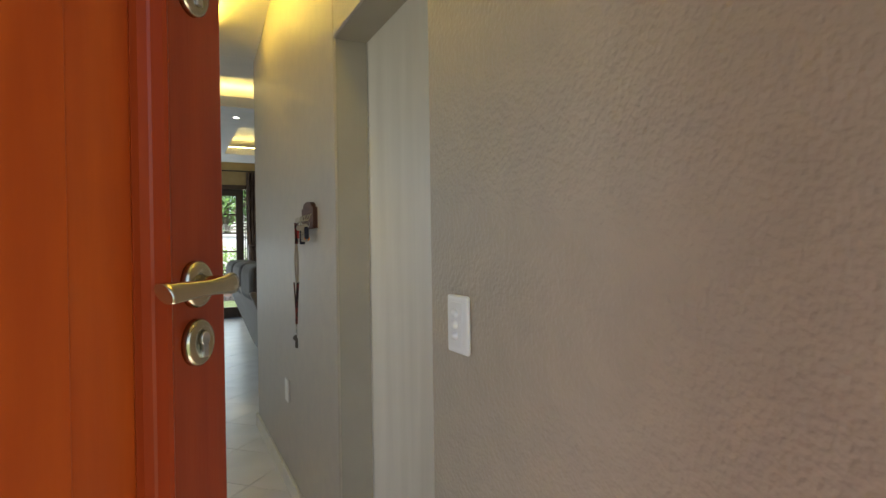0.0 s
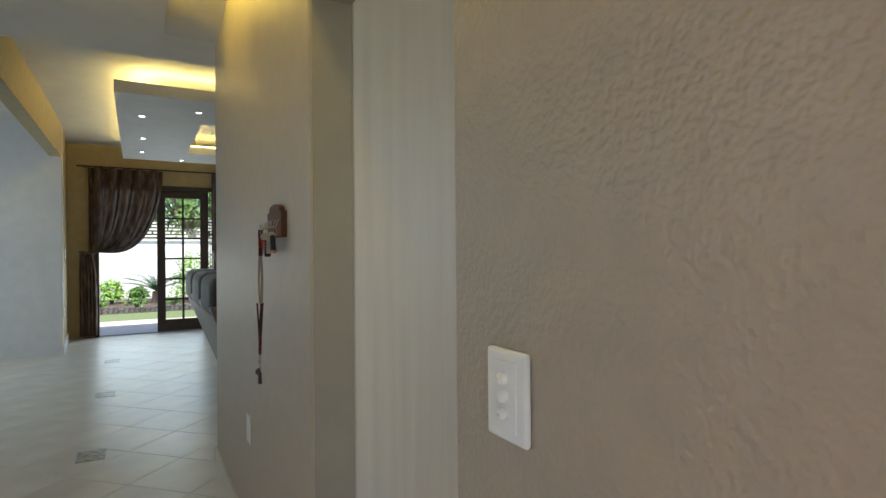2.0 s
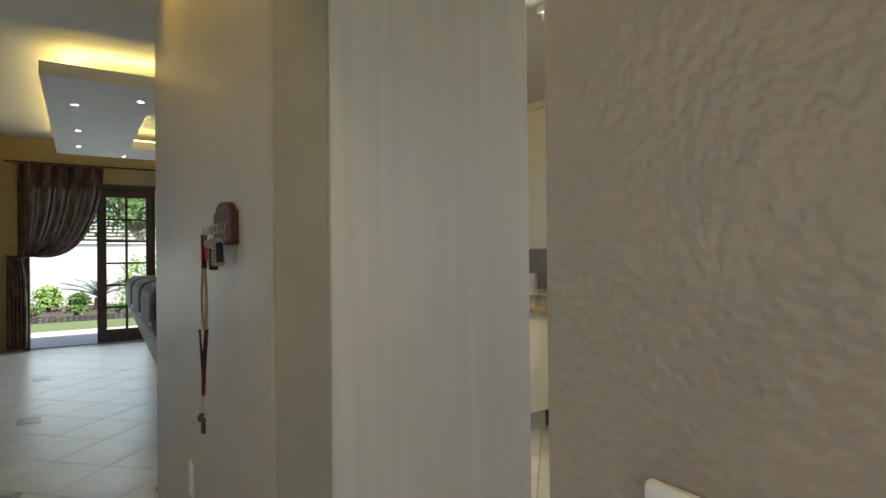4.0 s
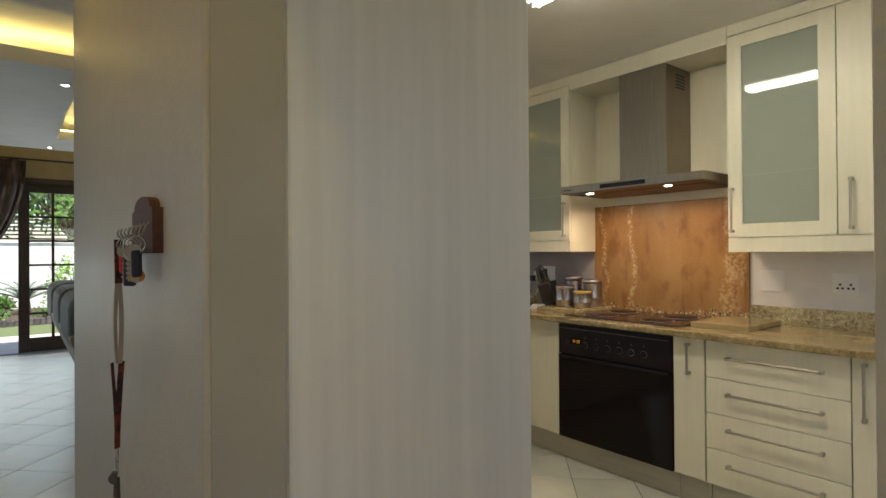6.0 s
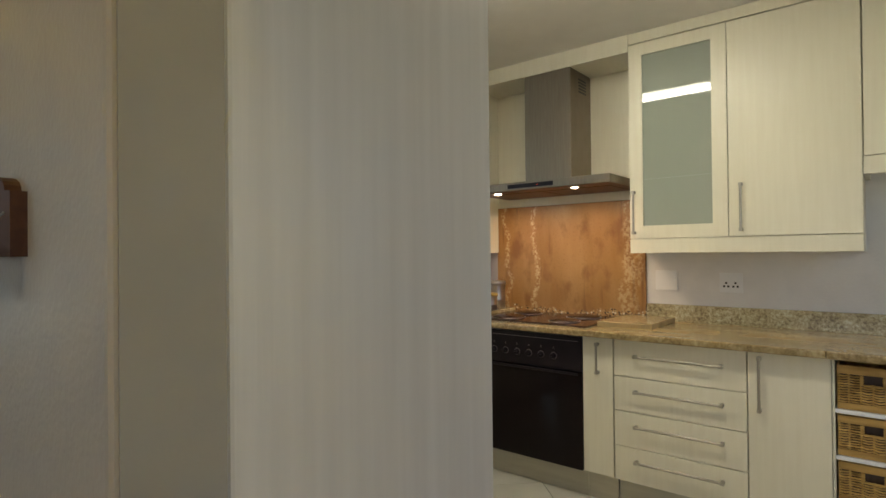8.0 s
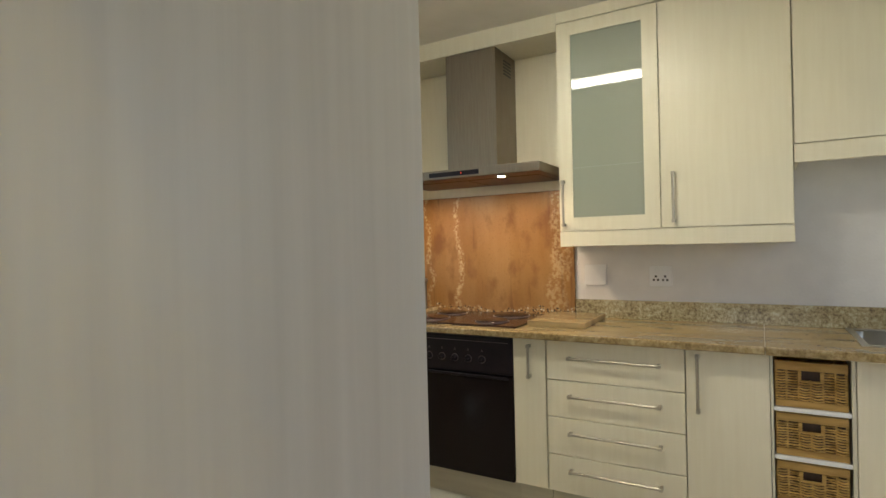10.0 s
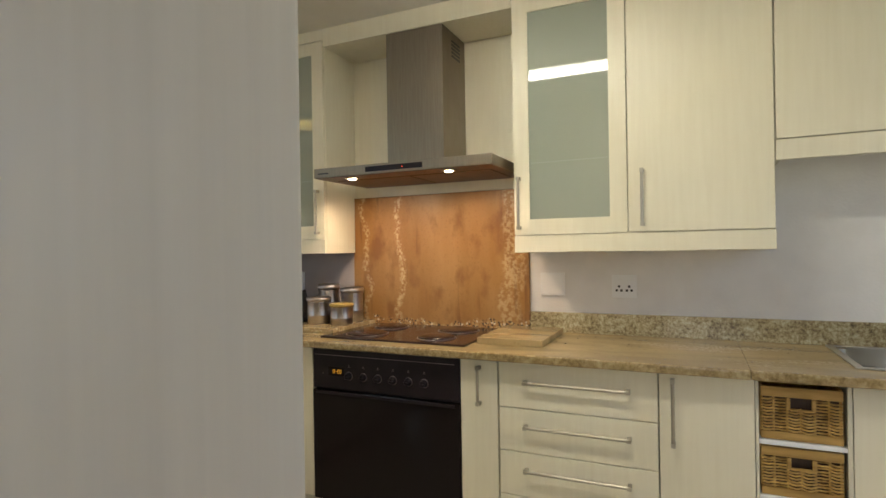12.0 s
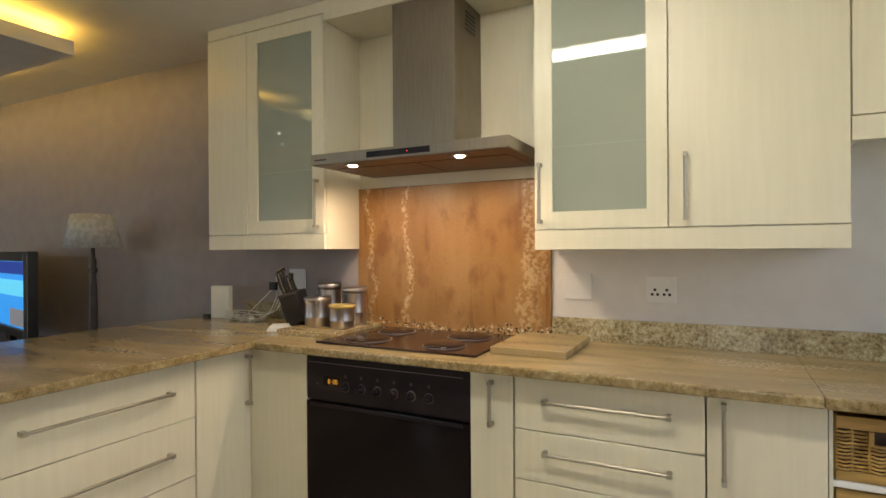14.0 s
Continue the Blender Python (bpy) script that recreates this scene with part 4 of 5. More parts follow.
for y in (3.372, 3.872):
    l = part("light_ring", turned(bmesh.new(), [(0.026, 0), (0.036, 0), (0.036, -0.004), (0.028, -0.006), (0.026, 0)], (2.556, y, Z0 - 0.002)), CHROME, t)
    part("lens", turned(bmesh.new(), [(0.001, -0.009), (0.010, -0.0085), (0.017, -0.0065), (0.021, -0.003), (0.021, -0.001), (0.001, -0.001)], (2.556, y, Z0 - 0.002)), HALOGEN, l, "glowing warm lens")
    lamp("hood_light", "SPOT", 4.6, (1.0, 0.76, 0.50), look((2.556, y, Z0 - 0.024), (2.66, y, 0.9)), 0.012, spot=166)

# sockets and switches
def wall_plate(name, label, y0, y1, z0, z1, x):
    t = thing(name, label, "socket", (x, (y0 + y1) / 2, z0))
    part("plate", box(bmesh.new(), x - 0.010, x, y0, y1, z0, z1, 0.003, 2), WHITE_PLASTIC, t)
    return t


sx = WALL_X
t = wall_plate("double_socket", "white double power socket on the kitchen wall", 2.638, 2.748, 1.037, 1.141, sx)
for y in (2.672, 2.716):
    bm = bmesh.new()
    for dy, dz in ((0, 0.006), (-0.010, -0.012), (0.010, -0.012)):
        box(bm, sx - 0.0112, sx - 0.0098, y + dy - 0.005, y + dy + 0.005, 1.082 + dz - 0.005, 1.082 + dz + 0.005)
    part("pin_holes", bm, BLACK, t)
    part("rocker", box(bmesh.new(), sx - 0.014, sx - 0.009, y - 0.006, y + 0.006, 1.108, 1.126, 0.001, 1), WHITE_PLASTIC, t)
wall_plate("blank_plate", "white blank wall plate beside the splashback", 2.963, 3.080, 1.040, 1.150, sx)
t = wall_plate("socket", "white power socket behind the knife block", 4.50, 4.61, 1.04, 1.15, sx)
part("adapter", box(bmesh.new(), sx - 0.05, sx - 0.01, 4.60, 4.675, 1.055, 1.11, 0.006, 2), WHITE_PLASTIC, t, "white plug adapter")
part("plug", box(bmesh.new(), sx - 0.075, sx - 0.045, 4.655, 4.70, 1.035, 1.08, 0.006, 2), BLACK, t, "black plug")

# corridor switch with three rockers
t = thing("light_switch", "white three-lever light switch on the plaster wall", "light switch", (0, 1.745, 0.977))
part("plate", box(bmesh.new(), -0.010, 0, 1.704, 1.786, 0.977, 1.091, 0.006, 3), WHITE_PLASTIC, t)
part("insert", box(bmesh.new(), -0.0115, -0.008, 1.722, 1.768, 0.990, 1.078, 0.001, 1), WHITE_PLASTIC, t)
for z in (1.012, 1.034, 1.056):
    bm = bmesh.new()
    turned(bm, [(0.0084, 0), (0.0084, 0.003), (0.0074, 0.0062), (0.0045, 0.0085), (0.001, 0.0092)], (0, 0, 0), 20)
    bm.transform(pose(-0.0115, 1.745, z, 0, -90, 0))
    part("lever", bm, WHITE_PLASTIC, t)
t = thing("blank_plate", "small cream wall plate low on the plaster", "wall plate", (0, 3.56, 0.43))
part("plate", box(bmesh.new(), -0.008, 0, 3.525, 3.60, 0.43, 0.54, 0.002, 2), CREAM_PLASTIC, t)

# fluorescent ceiling fitting
t = thing("fluorescent_light", "white ceiling fitting with two glowing fluorescent tubes", "ceiling light", (1.60, 2.885, 2.385))
part("housing", box(bmesh.new(), 1.53, 1.67, 2.56, 3.50, 2.385, CEIL_LOW, 0.006, 2), WHITE_PLASTIC, t)
for x in (1.565, 1.635):
    for y in (2.575, 3.475):
        part("tube_holder", box(bmesh.new(), x - 0.017, x + 0.017, y - 0.010, y + 0.010, 2.350, 2.385, 0.002, 1), WHITE_PLASTIC, t)
    part("tube", tube(bmesh.new(), [(x, 2.586, 2.366), (x, 3.464, 2.366)], 0.013, 12), TUBE, t, "glowing fluorescent tube")

# things on the worktop
t = thing("cutting_board", "thick tan granite cutting board beside the hob", "cutting board", (2.7, 3.08, TOP))
part("board", box(bmesh.new(), 2.535, 2.925, 2.962, 3.245, TOP, TOP + 0.028, 0.004, 2), GRANITE, t)
t = thing("serving_board", "flat tan granite board under the steel canisters", "board", (2.7, 4.08, TOP))
part("board", box(bmesh.new(), 2.545, 2.935, 3.990, 4.300, TOP, TOP + 0.026, 0.004, 2), GRANITE, t)


SATIN = material("satin_steel", (0.46, 0.42, 0.42), 0.32, 1.0, colour2=(0.48, 0.445, 0.44), scale=20, stretch=(1, 1, 6))


def canister(x, y, r, h, label, lid_mat=SATIN):
    z = TOP + 0.0262
    t = thing("canister", label, "canister", (x, y, z), "steel canisters")
    part("body", turned(bmesh.new(), [(r - 0.003, 0), (r, 0.003), (r, h * 0.30), (r + 0.0008, h * 0.31), (r, h * 0.33), (r, h * 0.80), (r + 0.001, h * 0.82)], (x, y, z), 32), SATIN, t)
    part("lid", turned(bmesh.new(), [(r + 0.004, h * 0.82), (r + 0.005, h * 0.93), (r + 0.001, h * 0.97), (r * 0.3, h), (0.003, h)], (x, y, z), 32), lid_mat, t)
    bm = tube(bmesh.new(), [(x - r * 0.8 - 0.004, y - r * 0.62 - 0.003, z + h * 0.50), (x - r * 0.8 - 0.010, y - r * 0.62 - 0.006, z + h * 0.66), (x - r * 0.8 - 0.004, y - r * 0.62 - 0.004, z + h * 0.82)], 0.0022, 6)
    part("clasp", bm, STEEL, t)
    return t


canister(2.705, 4.192, 0.060, 0.142, "shiny steel canister with a clip lid")
canister(2.710, 4.053, 0.058, 0.110, "shiny steel canister with a yellow lid", YELLOW_LID)
canister(2.850, 4.235, 0.056, 0.200, "tall shiny steel canister with a clip lid")
canister(2.855, 4.085, 0.058, 0.182, "tall shiny steel canister at the splashback")

t = thing("knife_block", "dark wooden knife block with six black-handled knives", "knife block", (2.70, 4.36, TOP))
tilt = Matrix.Translation((2.82, 4.385, TOP)) @ Matrix.Rotation(radians(24), 4, 'Z') @ Matrix.Rotation(radians(-18), 4, 'X')
bm = box(bmesh.new(), -0.085, 0.085, -0.045, 0.045, 0.022, 0.175, 0.004, 2)
bm.transform(tilt)
part("block", bm, BLACK, t)
part("foot", box(bmesh.new(), 2.755, 2.885, 4.345, 4.42, TOP, TOP + 0.045, 0.003, 1), BLACK, t)
bm = box(bmesh.new(), -0.087, 0.087, -0.047, 0.047, 0.165, 0.181, 0.003, 1)
bm.transform(tilt)
part("cap", bm, LAMP_WOOD, t, "dark brown top edge")
for i, (x, y, l) in enumerate(((-0.055, -0.022, 0.090), (-0.02, -0.022, 0.098), (0.02, -0.022, 0.094), (-0.05, 0.018, 0.125), (-0.01, 0.018, 0.132), (0.04, 0.018, 0.138))):
    bm = bmesh.new()
    rings = []
    for s in range(9):
        u = s / 8
        wy = 0.0085 * (0.85 + 0.3 * math.sin(math.pi * (u * 1.3 + 0.2)) ** 2)
        bend = 0.010 * math.sin(math.pi * u)
        rings.append([bm.verts.new((x + 0.0065 * math.cos(q), y + bend + wy * math.sin(q), 0.175 + l * u)) for q in (2 * math.pi * n / 10 for n in range(10))])
    for p, q in zip(rings, rings[1:]):
        for n in range(10):
            bm.faces.new((p[n], p[(n + 1) % 10], q[(n + 1) % 10], q[n])).smooth = True
    bm.faces.new(rings[0])
    bm.faces.new(rings[-1])
    bm.transform(tilt)
    k = part("knife_handle", bm, BLACK, t)
    bm = box(bmesh.new(), x - 0.0072, x - 0.0058, y - 0.003, y + 0.003, 0.19, 0.165 + l, 0.0005, 1)
    bm.transform(tilt)
    part("tang", bm, CHROME, k, "bright steel tang line")
    bm = box(bmesh.new(), x - 0.0065, x + 0.0065, y - 0.0085, y + 0.0085, 0.175 + l - 0.001, 0.181 + l, 0.002, 1)
    bm.transform(tilt)
    part("end_cap", bm, CHROME, k, "steel end cap")

t = thing("notepad", "small stack of white paper on the worktop", "paper", (2.58, 4.31, TOP))
for k in range(4):
    bm = box(bmesh.new(), -0.058, 0.058, -0.040, 0.040, 0.006 * k, 0.006 * k + 0.0056)
    bm.transform(Matrix.Translation((2.665, 4.395, TOP)) @ Matrix.Rotation(radians(20 + 5 * k), 4, 'Z'))
    part("sheet", bm, PAPER, t)

t = thing("router", "upright white wireless router on the breakfast bar", "router", (2.80, 4.93, TOP))
bm = box(bmesh.new(), -0.018, 0.018, -0.060, 0.060, 0, 0.185, 0.006, 2)
bm.transform(pose(2.87, 5.025, TOP, 0, 0, 12))
part("case", bm, CREAM_PLASTIC, t)
bm = box(bmesh.new(), -0.03, 0.03, -0.02, 0.02, 0, 0.022, 0.004, 1)
bm.transform(pose(2.87, 5.13, TOP, 0, 0, 10))
part("power_plug", bm, BLACK, t, "black adapter")
cord = thing("power_cords", "tangled white power cords on the worktop", "cable", (2.85, 4.65, TOP))
rng = random.Random(5)
for k in range(5):
    pts = [(2.86, 4.95, TOP + 0.02)]
    for i in range(14):
        f = i * 0.75 + k * 1.3
        pts.append((2.84 + 0.05 * math.sin(f * 1.1 + k), 4.80 + (0.05 + 0.018 * k) * math.cos(f) + rng.uniform(-.01, .01), TOP + 0.004 + (0.018 + 0.010 * k) * (0.5 + 0.5 * math.sin(f * 0.9 + k))))
    if k < 3:
        pts += [(2.88, 4.72 + 0.02 * k, TOP + 0.01), (2.90, 4.68 - 0.02 * k, TOP + 0.06), (2.925, 4.66 - 0.02 * k, 1.00), (2.93, 4.665 - 0.008 * k, 1.06)]
    fine = []
    for p, q in zip(pts, pts[1:]):
        fine += [tuple(p[n] + (q[n] - p[n]) * s for n in range(3)) for s in (0.0, 0.5)]
    part("cord", tube(bmesh.new(), fine + [pts[-1]], 0.0023, 6), CORD, cord)
for y0, y1, low, bulge in ((4.665, 4.86, 0.885, 0.06), (4.650, 4.74, 0.90, -0.07)):
    loop = []
    for k in range(17):
        u = k / 16
        loop.append((2.925 - 0.07 * u, y0 + (y1 - y0) * u ** 1.5 + bulge * math.sin(math.pi * u), 1.065 + (low - 1.065) * math.sin(u * math.pi / 2)))
    part("cord", tube(bmesh.new(), loop, 0.0024, 6), CORD, cord)

# ---- corridor: key rack ----
t = thing("key_rack", "dark wooden key rack with crowned top and wire hooks", "key rack", (-0.01, 3.0, 1.26))
bm = bmesh.new()
prof = [(2.90, 1.262), (2.90, 1.344), (2.925, 1.346)]
prof += [(2.925 + 0.075 * (1 - math.cos(math.pi * k / 12)), 1.345 + 0.024 * math.sin(math.pi * k / 12) ** 0.8) for k in range(1, 12)]
prof += [(3.075, 1.346), (3.10, 1.344), (3.10, 1.262)]
fr = [bm.verts.new((-0.018, y, z)) for y, z in prof]
bk = [bm.verts.new((0.0, y, z)) for y, z in prof]
bm.faces.new(fr)
bm.faces.new(bk[::-1])
for i in range(len(prof)):
    j = (i + 1) % len(prof)
    bm.faces.new((fr[i], bk[i], bk[j], fr[j]))
part("board", bm, RACK_WOOD, t)
HOOKS = [2.925 + i * 0.041 for i in range(5)]
for y in HOOKS:
    pts = [(-0.018, y, 1.318), (-0.024, y, 1.312), (-0.028, y, 1.296)] + [(-0.036 - 0.010 * math.sin(a), y, 1.300 - 0.010 * math.cos(a) + 0.002) for a in (0, 0.6, 1.2, 1.8, 2.4)]
    part("hook", tube(bmesh.new(), pts, 0.0017, 7), KEY_METAL, t, "bright wire hook")


def ring(bm, c, r, w, n=18, axis="x"):
    pts = [(c[0], c[1] + r * math.cos(a), c[2] + r * math.sin(a)) if axis == "x" else (c[0] + r * math.cos(a), c[1], c[2] + r * math.sin(a)) for a in (2 * math.pi * k / n for k in range(n + 1))]
    return tube(bm, pts, w, 6)


def bunch(label, y, z, fobs, keys):
    t = thing("key_bunch", label, "keys", (-0.038, y, z), "keys on the rack")
    part("split_ring", ring(bmesh.new(), (-0.038, y, z - 0.014), 0.014, 0.0013, axis="y"), CHROME, t)
    for dy, dz, rx, h, mat in fobs:
        bm = bmesh.new()
        if mat in (DARK_TOY, RED, BLUE):
            box(bm, -0.006, 0.006, -rx * 0.8, rx * 0.8, -h * 0.8, h * 0.8, 0.0045, 3)
        else:
            turned(bm, [(rx * 0.25, -0.0015), (rx * 0.9, -0.0015), (rx, 0.0), (rx * 0.9, 0.0015), (rx * 0.25, 0.0015)], (0, 0, 0), 18)
            bm.transform(Matrix.Rotation(radians(90), 4, 'Y'))
        bm.transform(Matrix.Translation((-0.037 + dy * 0.3, y + dy, z - dz)) @ Matrix.Rotation(radians(dy * 900), 4, 'X') @ Matrix.Rotation(radians(62), 4, 'Z'))
        part("fob", bm, mat, t)
    for dy, tiltk in keys:
        bm = bmesh.new()
        turned(bm, [(0.011, -0.001), (0.011, 0.001)], (0, 0, -0.012), 18)
        bm.transform(Matrix.Rotation(radians(90), 4, 'Y'))
        box(bm, -0.001, 0.001, -0.004, 0.004, -0.056, -0.006)
        for k in range(4):
            box(bm, -0.001, 0.001, 0.004, 0.0065, -0.052 + k * 0.009, -0.048 + k * 0.009)
        bm.transform(Matrix.Translation((-0.038, y + dy, z - 0.026)) @ Matrix.Rotation(radians(tiltk), 4, 'X') @ Matrix.Rotation(radians(66), 4, 'Z'))
        part("key", bm, KEY_METAL, t)


bunch("house keys with a dark blue fob and an orange tag", HOOKS[0], 1.292, [(-0.010, 0.048, 0.010, 0.030, DARK_TOY), (-0.004, 0.040, 0.009, 0.024, BLUE), (0.006, 0.070, 0.0115, 0.014, ORANGE)], [(0.012, 8), (0.002, -4), (0.008, 16)])
bunch("keys with a round pale metal tag", HOOKS[1], 1.292, [(-0.006, 0.030, 0.016, 0.016, KEY_METAL), (0.010, 0.052, 0.010, 0.026, DARK_TOY)], [(0.004, 6), (-0.004, -10)])
bunch("keys with a black car fob and yellow tag", HOOKS[2], 1.292, [(0, 0.052, 0.012, 0.030, DARK_TOY), (0.006, 0.058, 0.011, 0.014, YELLOW_LID), (0.004, 0.076, 0.013, 0.020, DARK_TOY)], [(0.004, 5), (-0.006, -6), (0.012, 12)])
bunch("keys with a grey tag and a steel ring", HOOKS[3], 1.292, [(0, 0.040, 0.011, 0.018, DARK_TOY), (-0.004, 0.046, 0.013, 0.028, RED)], [(0, 4), (-0.008, -8)])
t = thing("lanyard", "red-black and grey lanyard with keys hanging from the rack", "lanyard", (-0.04, HOOKS[4], 1.29))
y = HOOKS[4]


def ribbon(name, pts, w, mat, label=""):
    bm = bmesh.new()
    rows = []
    for (px, py, pz, tw) in pts:
        d = Vector((math.sin(tw), math.cos(tw), 0)) * w / 2
        n = Vector((math.cos(tw), -math.sin(tw), 0)) * 0.0008
        p = Vector((px, py, pz))
        rows.append([bm.verts.new(p + a * d + b * n) for a, b in ((-1, -1), (1, -1), (1, 1), (-1, 1))])
    for a, b in zip(rows, rows[1:]):
        for k in range(4):
            bm.faces.new((a[k], a[(k + 1) % 4], b[(k + 1) % 4], b[k]))
    bm.faces.new(rows[0])
    bm.faces.new(rows[-1][::-1])
    return part(name, bm, mat, t, label)


for s, tw in ((-1, 1.25), (1, 0.95)):
    ribbon("strap", [(-0.044 + s * 0.003, y + s * 0.004 * math.sin(k * 0.35), 1.290 - k * 0.0125, tw + k * 0.05 * s) for k in range(8)], 0.010, RIBBON_DARK, "red and black strap")
    ribbon("strap", [(-0.044 + s * (0.002 + 0.004 * math.sin(k * 0.24)), y + 0.004 + s * 0.004 * math.sin(k * 0.24), 1.204 - k * 0.0125, tw + 0.2 * s + k * 0.03 * s) for k in range(14)], 0.009, RIBBON_GREY, "grey strap")
    ribbon("strap", [(-0.046 + s * 0.009 * (1 - k / 16) ** 1.5, y + 0.010 + s * 0.004 * (1 - k / 16), 1.044 - k * 0.0108, 1.0 + s * (0.5 - 0.02 * k)) for k in range(17)], 0.011, RIBBON_DARK, "red and black strap")
part("clip", tube(bmesh.new(), [(-0.046, y + 0.012, 0.872), (-0.046, y + 0.012, 0.856), (-0.046, y + 0.016, 0.848), (-0.046, y + 0.010, 0.842)], 0.0035, 8), CHROME, t)
part("split_ring", ring(bmesh.new(), (-0.046, y + 0.012, 0.832), 0.012, 0.0015), CHROME, t)
for dy, a in ((-0.006, 14), (0.006, -10), (0.0, 2)):
    bm = bmesh.new()
    turned(bm, [(0.010, -0.001), (0.010, 0.001)], (0, 0, -0.008), 16)
    bm.transform(Matrix.Rotation(radians(90), 4, 'Y'))
    box(bm, -0.001, 0.001, -0.0035, 0.0035, -0.045, -0.004)
    bm.transform(Matrix.Translation((-0.046 + dy * 0.5, y + 0.012 + dy, 0.815)) @ Matrix.Rotation(radians(a), 4, 'X') @ Matrix.Rotation(radians(30 + a), 4, 'Z'))
    part("key", bm, KEY_DARK, t)

# ---- front door, standing open ----
EDGE, ANG = Vector((-0.455, 1.44, 0)), math.atan2(0.83, 0.55)
DM = Matrix.Translation(EDGE) @ Matrix.Rotation(ANG, 4, 'Z')
W = 0.82
t = thing("front_door", "red-brown varnished wooden front door, standing open", "door", (0, 0, 0))
t.matrix_basis = DM


def dpart(name, bm, mat, label="", parent=None):
    bm.transform(DM)
    return part(name, bm, mat, parent or t, label)


# local: x runs from the hinge (-W) to the closing edge (0), y is through the leaf, -y faces the corridor wall
T = 0.044
ST = 0.102
bm = boxes((-ST, 0, 0, T, 0.012, 2.03), (-W, -W + ST, 0, T, 0.012, 2.03), bevel=0.003)
box(bm, -W + ST, -ST, 0, T, 0.012, 0.25)
box(bm, -W + ST, -ST, 0, T, 1.91, 2.03)
dpart("leaf_frame", bm, MAHOGANY)


def frame_run(profile, z0, z1):
    """A moulding round the panel opening: (inset, depth) profile swept along the four sides."""
    bm = bmesh.new()
    rings = []
    for s, d in profile:
        x0, x1 = -W + ST + s, -ST - s
        rings.append([bm.verts.new((x, d, z)) for x, z in ((x0, z0 + s), (x1, z0 + s), (x1, z1 - s), (x0, z1 - s))])
    for p, q in zip(rings, rings[1:]):
        for k in range(4):
            bm.faces.new((p[k], p[(k + 1) % 4], q[(k + 1) % 4], q[k]))
    return bm


dpart("moulding", frame_run([(0.0, 0.004), (0.0, -0.004), (0.002, -0.008), (0.006, -0.010), (0.010, -0.008), (0.012, 0.002), (0.014, 0.004), (0.016, 0.012), (0.024, 0.013), (0.024, 0.02), (0.0, 0.02), (0.0, 0.004)], 0.25, 1.91), MAHOGANY)
bm = frame_run([(0.024, 0.014), (0.027, 0.0125), (0.104, 0.004), (0.107, 0.0015), (0.112, 0.0015)], 0.25, 1.91)
box(bm, -W + ST + 0.112, -ST - 0.112, 0.0015, 0.020, 0.362, 1.798)
dpart("panel", bm, MAHOGANY_LIT, "raised and fielded panel")
HZ = 1.154


def rosette(z, hole):
    bm = bmesh.new()
    turned(bm, [(0.0232, 0), (0.0232, 0.006), (0.0195, 0.0095), (0.009, 0.0095), (0.009, 0.008)], (0, 0, 0), 36)
    bm.transform(Matrix.Translation((-0.057, 0, z)) @ Matrix.Rotation(radians(90), 4, 'X'))
    r = dpart("rosette" if not hole else "keyhole_plate", bm, BRASS, "round satin brass plate")
    if hole:
        bm = bmesh.new()
        turned(bm, [(0.0068, 0), (0.0068, 0.003)], (0, 0.004, 0), 16)
        box(bm, -0.004, 0.004, -0.014, 0.003, 0, 0.003)
        bm.transform(Matrix.Translation((-0.057, -0.009, z)) @ Matrix.Rotation(radians(90), 4, 'X'))
        dpart("cylinder", bm, STEEL, "lock cylinder", r)
    return r


r = rosette(HZ, False)
rosette(1.097, True)
rosette(1.440, True)
bm = tube(bmesh.new(), [(-0.057, -0.008, HZ), (-0.057, -0.036, HZ)], 0.0085, 16)
dpart("neck", bm, BRASS, "", r)
bm = bmesh.new()
rows = []
for k in range(17):
    u = k / 16
    x = -0.0465 - 0.098 * u
    round_off = math.sqrt(max(0.0, 1 - (1 - min(1, u / 0.10)) ** 2)) * 0.9 + 0.1
    yy = -0.037 - 0.003 * math.sin(math.pi * u) + 0.010 * u * u
    h = (0.0122 - 0.0042 * math.sin(math.pi * min(1, u * 1.05)) - 0.0015 * u) * round_off
    d = (0.0080 - 0.0022 * u) * round_off
    tw = -0.75 * u
    ring_pts = []
    for j in range(16):
        a = 2 * math.pi * j / 16
        p, q = d * math.cos(a), h * math.sin(a)
        ring_pts.append(bm.verts.new((x, yy + p * math.cos(tw) - q * math.sin(tw), HZ + 0.001 - 0.003 * u + p * math.sin(tw) + q * math.cos(tw))))
    rows.append(ring_pts)
for a, c in zip(rows, rows[1:]):
    for j in range(16):
        bm.faces.new((a[j], a[(j + 1) % 16], c[(j + 1) % 16], c[j])).smooth = True
bm.faces.new(rows[0])
bm.faces.new(rows[-1][::-1])
dpart("lever", bm, BRASS, "satin brass lever handle", r)
dpart("lock_face", boxes((-0.002, 0.0015, 0.012, 0.032, HZ - 0.13, HZ + 0.07)), STEEL, "steel lock plate")

# ---- lounge ----
t = thing("sofa", "dark grey leather recliner sofa seen from behind", "sofa", (0.5, 6.2, 0))
SY0, SY1 = 5.0, 7.25
bm = bmesh.new()
box(bm, -0.11, 0.11, SY0 + 0.06, SY1 - 0.06, 0.10, 0.86, 0.035, 3)
for v in bm.verts:
    v.co.x += 0.46 - 0.40 * v.co.z
part("back", bm, SOFA_GREY, t, "grey leather sofa back")
